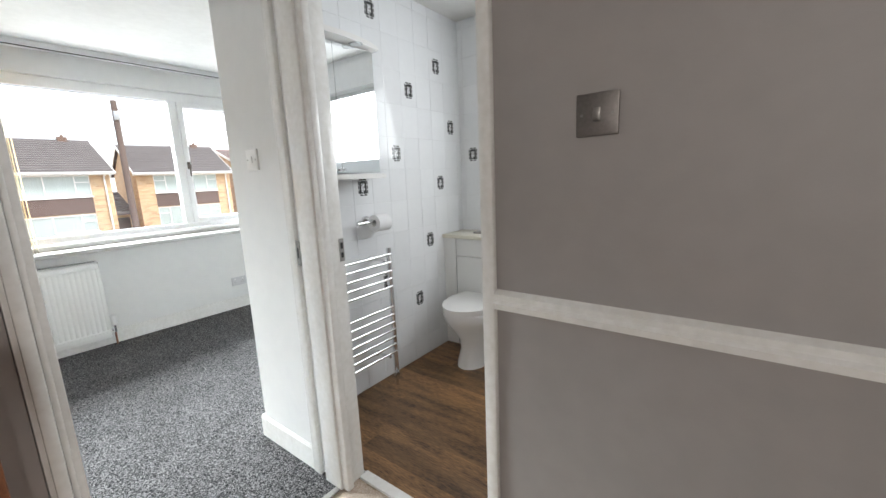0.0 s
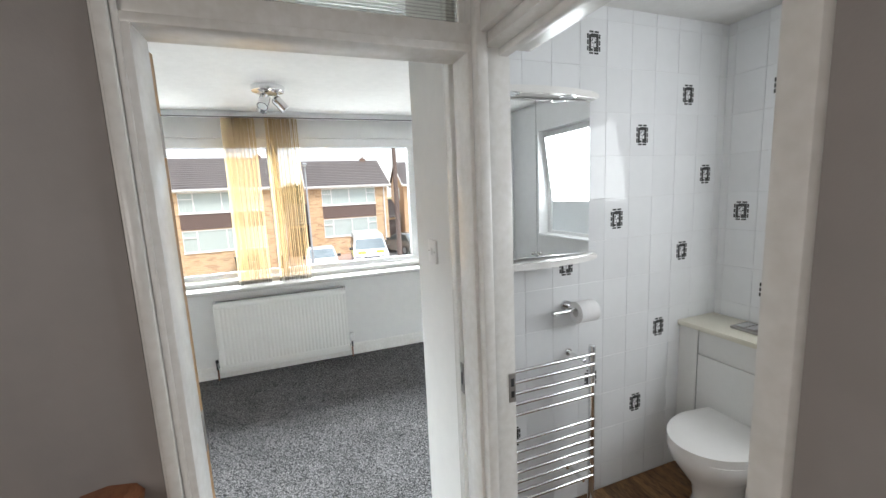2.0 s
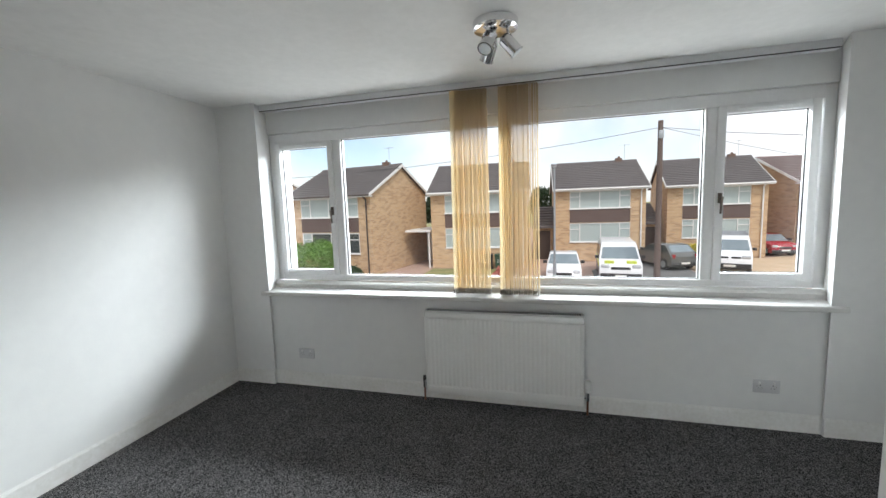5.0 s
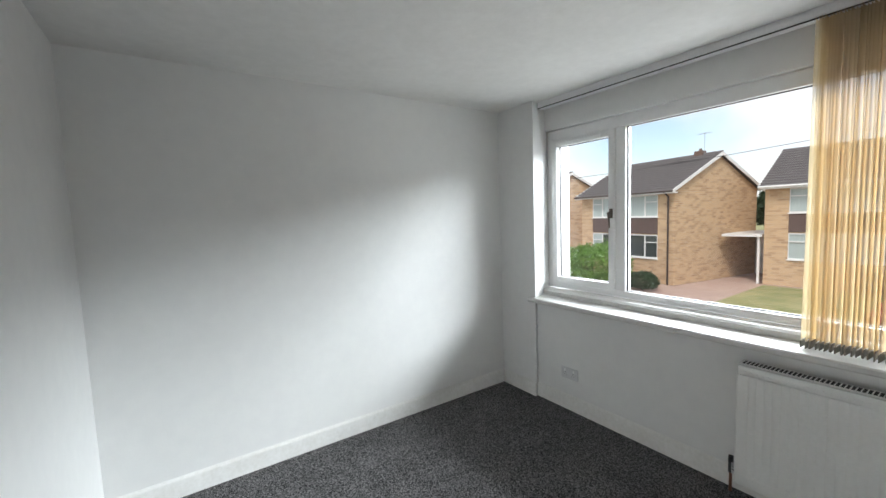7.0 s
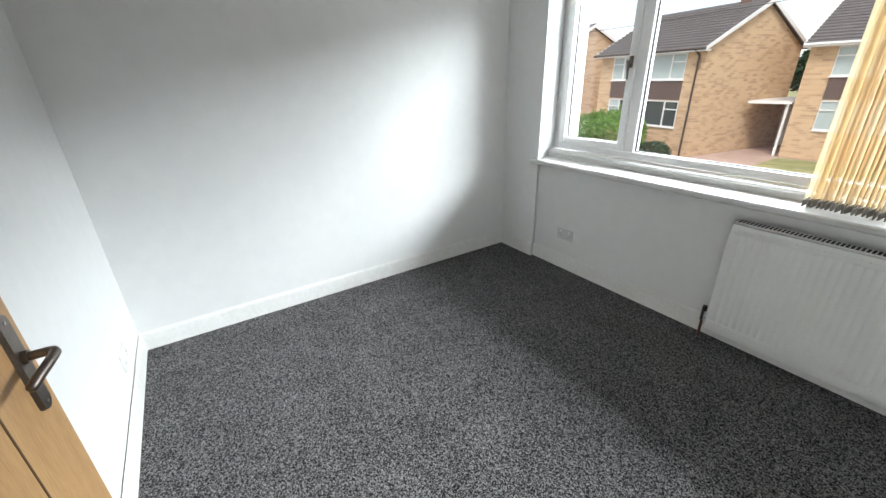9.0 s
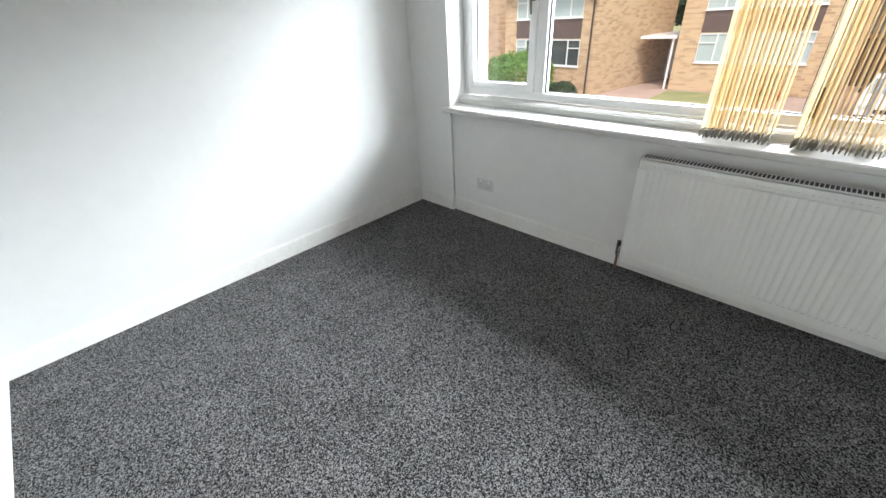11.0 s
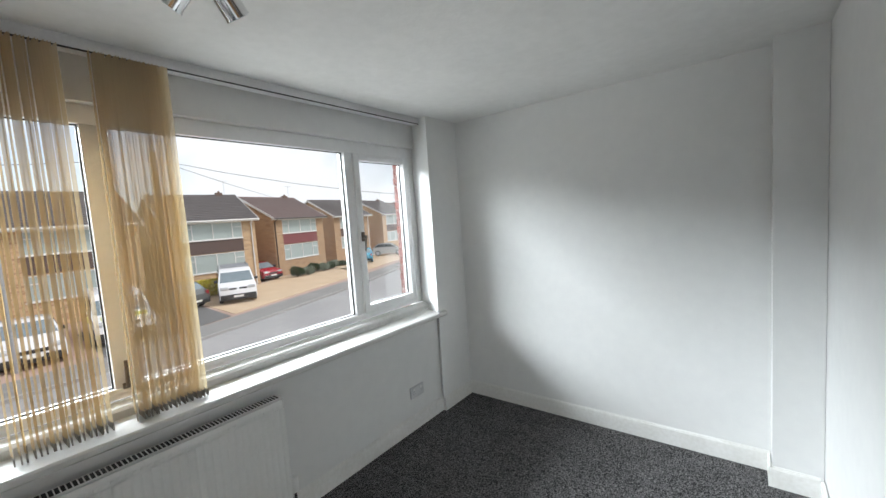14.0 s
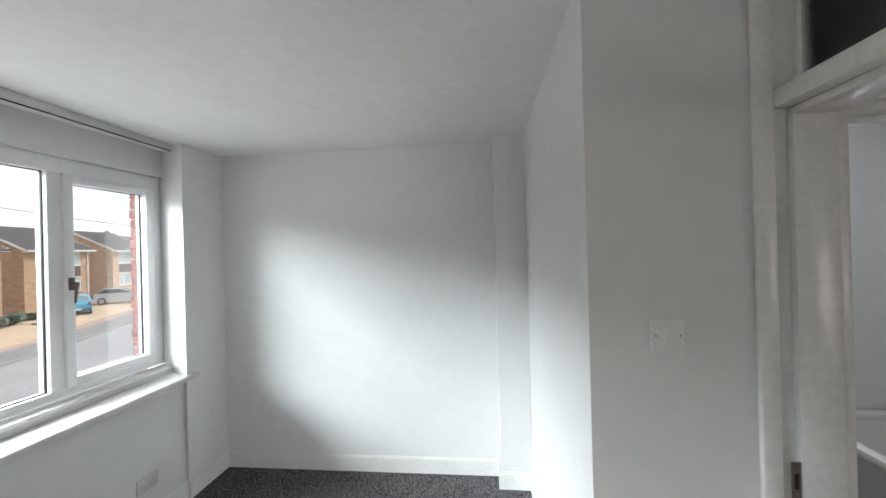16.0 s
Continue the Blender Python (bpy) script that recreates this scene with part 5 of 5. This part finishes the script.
# vehicles: own plane, x towards the front, y across, z up
def build_vehicle(label, category, paint, m, L, Wd, Hh, outline, glass_top, wheels, rack=False, stripe=False):
    v = empty(category, label, category, m)
    bm = bmesh.new()
    half = Wd / 2
    rows = []
    for s in (-1, -0.93, 0.93, 1):
        row = []
        for x, z in outline:
            tumble = 1 - 0.16 * max(0.0, (z - glass_top[0]) / (Hh - glass_top[0]))
            drop = 0.0 if abs(s) < 1 else 0.03
            row.append(bm.verts.new((x * (1 if abs(s) < 1 else 0.985), s * half * tumble, z - drop * (z > 0.5))))
        rows.append(row)
    n = len(outline)
    for r0, r1 in zip(rows, rows[1:]):
        for k in range(n):
            bm.faces.new((r0[k], r0[(k + 1) % n], r1[(k + 1) % n], r1[k]))
    bm.faces.new(rows[0]), bm.faces.new(rows[-1][::-1])
    body = part("body", bm, paint, v, smooth=True)
    (zb, zt), (xf0, xf1), (xr0, xr1) = glass_top[:2], glass_top[2], glass_top[3]

    def screen(name, xa, za, xb, zb_, wa, wb):
        bm = bmesh.new()
        d = Vector((zb_ - za, 0, -(xb - xa))).normalized() * 0.012
        if d.x * (xa) < 0 and name == "windscreen":
            d = -d
        if name != "windscreen":
            d = Vector((-abs(d.x), 0, abs(d.z)))
        vs = [bm.verts.new(Vector(p) + d) for p in ((xa, -wa, za), (xa, wa, za), (xb, wb, zb_), (xb, -wb, zb_))]
        lo = [bm.verts.new(w.co - d * 1.5) for w in vs]
        bm.faces.new(vs)
        for k in range(4):
            bm.faces.new((vs[k], vs[(k + 1) % 4], lo[(k + 1) % 4], lo[k]))
        part(name, bm, SCREEN, v)

    screen("windscreen", xf0, zb + 0.02, xf1, zt, half * 0.9, half * 0.78)
    screen("rear_window", xr0, zb + 0.04, xr1, zt, half * 0.82, half * 0.72)
    for s in (-1, 1):
        bm = bmesh.new()
        yb, yt = s * (half * 0.995 + 0.006), s * (half * 0.90 + 0.004)
        f = lambda x, z, y: bm.verts.new((x, y, z))
        q = [f(xr0 + 0.15, zb + 0.05, yb), f(xf0 - 0.1, zb + 0.05, yb), f(xf1 - 0.08, zt - 0.03, yt), f(xr1 + 0.12, zt - 0.03, yt)]
        bm.faces.new(q if s < 0 else q[::-1])
        bmesh.ops.solidify(bm, geom=bm.faces[:], thickness=0.01)
        part("side_window", bm, FAR_GLASS, v)
        boxes("door_mirror", BLACK, v, (xf0 - 0.28, xf0 - 0.12, min(s * half, s * (half + 0.2)), max(s * half, s * (half + 0.2)), zb + 0.02, zb + 0.17), bevel=0.02)
        boxes("headlight", LAMP_CLEAR, v, (L / 2 - 0.16, L / 2 - 0.005, min(s * half * 0.52, s * half * 0.93), max(s * half * 0.52, s * half * 0.93), 0.40 * Hh + 0.02, 0.40 * Hh + 0.20), bevel=0.05)
        boxes("tail_light", LAMP_RED, v, (-L / 2 + 0.0, -L / 2 + 0.1, min(s * half * 0.72, s * half * 0.93), max(s * half * 0.72, s * half * 0.93), 0.72, 0.95), bevel=0.02)
        for wx in wheels:
            wh = new("wheel")
            wh.parent = v
            bm = bmesh.new()
            tube(bm, (wx, s * (half - 0.20), 0.32), (wx, s * (half + 0.012), 0.32), 0.32, 24)
            part("tyre", bm, TYRE, wh, smooth=True)
            bm = bmesh.new()
            tube(bm, (wx, s * (half + 0.010), 0.32), (wx, s * (half + 0.020), 0.32), 0.21, 18)
            part("rim", bm, GALV, wh, smooth=True)
    boxes("front_bumper", BLACK, v, (L / 2 - 0.12, L / 2 + 0.03, -half * 0.96, half * 0.96, 0.22, 0.22 + 0.17 * Hh), bevel=0.03)
    zg = 0.40 * Hh
    if rack:
        for s in (-1, 1):
            boxes("grille", BLACK, v, (L / 2 - 0.14, L / 2 - 0.03, min(s * 0.06, s * half * 0.5), max(s * 0.06, s * half * 0.5), zg + 0.02, zg + 0.13), bevel=0.03)
    else:
        boxes("grille", BLACK, v, (L / 2 - 0.1, L / 2 + 0.012, -half * 0.46, half * 0.46, zg - 0.06, zg + 0.08), bevel=0.03)
    boxes("rear_bumper", BLACK, v, (-L / 2 - 0.03, -L / 2 + 0.12, -half * 0.93, half * 0.93, 0.28, 0.48), bevel=0.03)
    boxes("number_plate", PLATE, v, (L / 2 + 0.031, L / 2 + 0.04, -0.26, 0.26, 0.38, 0.49))
    boxes("number_plate", PLATE, v, (-L / 2 - 0.04, -L / 2 - 0.031, -0.26, 0.26, 0.38, 0.49))
    if rack:
        rk = boxes("roof_rack", GALV, v, (-1.6, 1.0, -half * 0.8, -half * 0.8 + 0.04, Hh + 0.06, Hh + 0.12), (-1.6, 1.0, half * 0.8 - 0.04, half * 0.8, Hh + 0.06, Hh + 0.12), *[(x, x + 0.04, -half * 0.8, half * 0.8, Hh + 0.0, Hh + 0.08) for x in (-1.5, -0.3, 0.9)])
    if stripe:
        boxes("livery_stripe", LIME, v, (L / 2 - 0.70, L / 2 - 0.16, -half * 0.75, -half * 0.3, 1.00, 1.135), (L / 2 - 0.70, L / 2 - 0.16, half * 0.3, half * 0.75, 1.00, 1.135))
        boxes("side_stripe", LIME, v, (-L / 2 + 0.3, L / 2 - 1.2, -half - 0.012, -half + 0.02, 0.75, 1.0), (-L / 2 + 0.3, L / 2 - 1.2, half - 0.02, half + 0.012, 0.75, 1.0))
    return v


def paint(name, c):
    m = material(name, c, 0.22, 0, tuple(x * 0.93 for x in c), 2)
    m.node_tree.nodes["Principled BSDF"].inputs["Coat Weight"].default_value = 0.5
    return m


CARS = dict(L=3.9, Wd=1.68, Hh=1.48, outline=[(-1.93, 0.25), (1.93, 0.25), (1.95, 0.62), (1.80, 0.84), (0.95, 0.98), (0.25, 1.42), (-0.2, 1.48), (-1.2, 1.44), (-1.78, 0.98), (-1.95, 0.80)],
            glass_top=(0.97, 1.40, (0.93, 0.28), (-1.72, -1.26)), wheels=(-1.22, 1.22))
VANS = dict(L=4.9, Wd=1.95, Hh=1.98, outline=[(-2.43, 0.30), (2.43, 0.30), (2.45, 0.75), (2.30, 1.02), (1.72, 1.18), (1.02, 1.88), (0.7, 1.97), (-2.3, 1.98), (-2.44, 1.2)],
            glass_top=(1.18, 1.82, (1.70, 1.06), (-2.43, -2.34)), wheels=(-1.55, 1.55))
GP = G - 0.012
build_vehicle("white panel van with roof rack on the block drive", "van", paint("white_van_paint", (0.78, 0.79, 0.80)), pose(-27.6, 11.0, GP + 0.022, 0, 0, -21), **VANS, rack=True)
build_vehicle("white van with lime livery patches on the tarmac", "van", paint("white_van_paint", (0.78, 0.79, 0.80)), pose(-24.2, 4.3, GP + 0.018, 0, 0, -5), **VANS, stripe=True)
build_vehicle("small white hatchback parked nose to the road", "car", paint("white_car_paint", (0.76, 0.77, 0.78)), pose(-23.2, 1.45, GP, 0, 0, -2), **CARS)
build_vehicle("dark grey hatchback parked on the tarmac", "car", paint("grey_car_paint", (0.11, 0.115, 0.11)), pose(-28.0, 7.6, GP + 0.018, 0, 0, -160), **CARS)
build_vehicle("red hatchback between two houses", "car", paint("red_car_paint", (0.33, 0.02, 0.035)), pose(-34.3, 16.0, GP, 0, 0, 5), **CARS)
build_vehicle("bright blue hatchback on the far drive", "car", paint("blue_car_paint", (0.06, 0.33, 0.48)), pose(-34.0, 27.2, GP + 0.022, 0, 0, 140), **CARS)
build_vehicle("silver hatchback on the far drive", "car", paint("silver_car_paint", (0.42, 0.43, 0.42)), pose(-36.4, 33.2, GP + 0.022, 0, 0, 40), **CARS)

# wheelie bins with house number, pole, street lamp, wires
BIN_G = material("green_bin_plastic", (0.02, 0.07, 0.045), 0.5, 0, (0.015, 0.055, 0.035), 8)


def wheelie_bin(x, y, mat, label):
    b = empty("wheelie_bin", label, "bin", pose(x, y, GB), group="bins by the wall")
    bm = bmesh.new()
    rings(bm, [(0, 0, 0.03, 0.30, 0.30), (0, 0, 0.95, 0.38, 0.38)], 4)
    part("body", bm, mat, b, m=pose(0, 0, 0, 0, 0, 45))
    boxes("lid", mat, b, (-0.29, 0.31, -0.29, 0.29, 0.95, 1.02), bevel=0.02)
    cu = bpy.data.curves.new("number", "FONT")
    cu.body, cu.size, cu.extrude, cu.align_x = "21", 0.28, 0.002, "CENTER"
    t = new("number", cu)
    cu.materials.append(TRIM)
    t.parent = b
    t.matrix_basis = pose(0.266, 0, 0.52, 85, 0, 90)
    for s in (-1, 1):
        bm = bmesh.new()
        tube(bm, (-0.25, s * 0.2, 0.1), (-0.25, s * 0.26, 0.1), 0.1, 14)
        part("wheel", bm, TYRE, b)


wheelie_bin(-26.1, -3.05, BLACK, "black wheelie bin numbered 21 by the wall")
wheelie_bin(-26.1, -2.35, BIN_G, "green wheelie bin numbered 21 by the wall")
tp = empty("telegraph_pole", "weathered timber telegraph pole on the pavement", "telegraph pole", pose(-21.4, 5.6, GB))
bm = bmesh.new()
tube(bm, (0, 0, 0), (0, 0, 7.7), 0.15, 14, r2=0.11)
part("shaft", bm, POLE, tp, smooth=True)
boxes("cable_box", GALV, tp, (0.1, 0.2, -0.1, 0.1, 6.9, 7.25), bevel=0.01)
bm = bmesh.new()
for k in range(9):
    a, b = k / 9, (k + 1) / 9
    for e in ((8, -34, 6.2), (-30, 40, 6.0), (17, 18, 5.0)):
        sag = lambda t: -1.1 * 4 * t * (1 - t)
        tube(bm, (e[0] * a, e[1] * a, 7.4 + (e[2] - 7.4) * a + sag(a)), (e[0] * b, e[1] * b, 7.4 + (e[2] - 7.4) * b + sag(b)), 0.011, 5)
part("wire", bm, BLACK, tp, "thin overhead wires")
sl = empty("street_lamp", "grey steel street lamp post", "street lamp", pose(-21.3, 0.95, GB))
bm = bmesh.new()
tube(bm, (0, 0, 0), (0, 0, 1.2), 0.085, 14)
tube(bm, (0, 0, 1.2), (0, 0, 5.9), 0.055, 14, r2=0.04)
part("column", bm, GALV, sl, smooth=True)
bm = bmesh.new()
box(bm, -0.05, 0.55, -0.1, 0.1, 5.88, 6.0, bevel=0.04)
lh = part("lamp_head", bm, GALV, sl, smooth=True)
boxes("lens", FROST, lh, (0.05, 0.5, -0.07, 0.07, 5.86, 5.879))
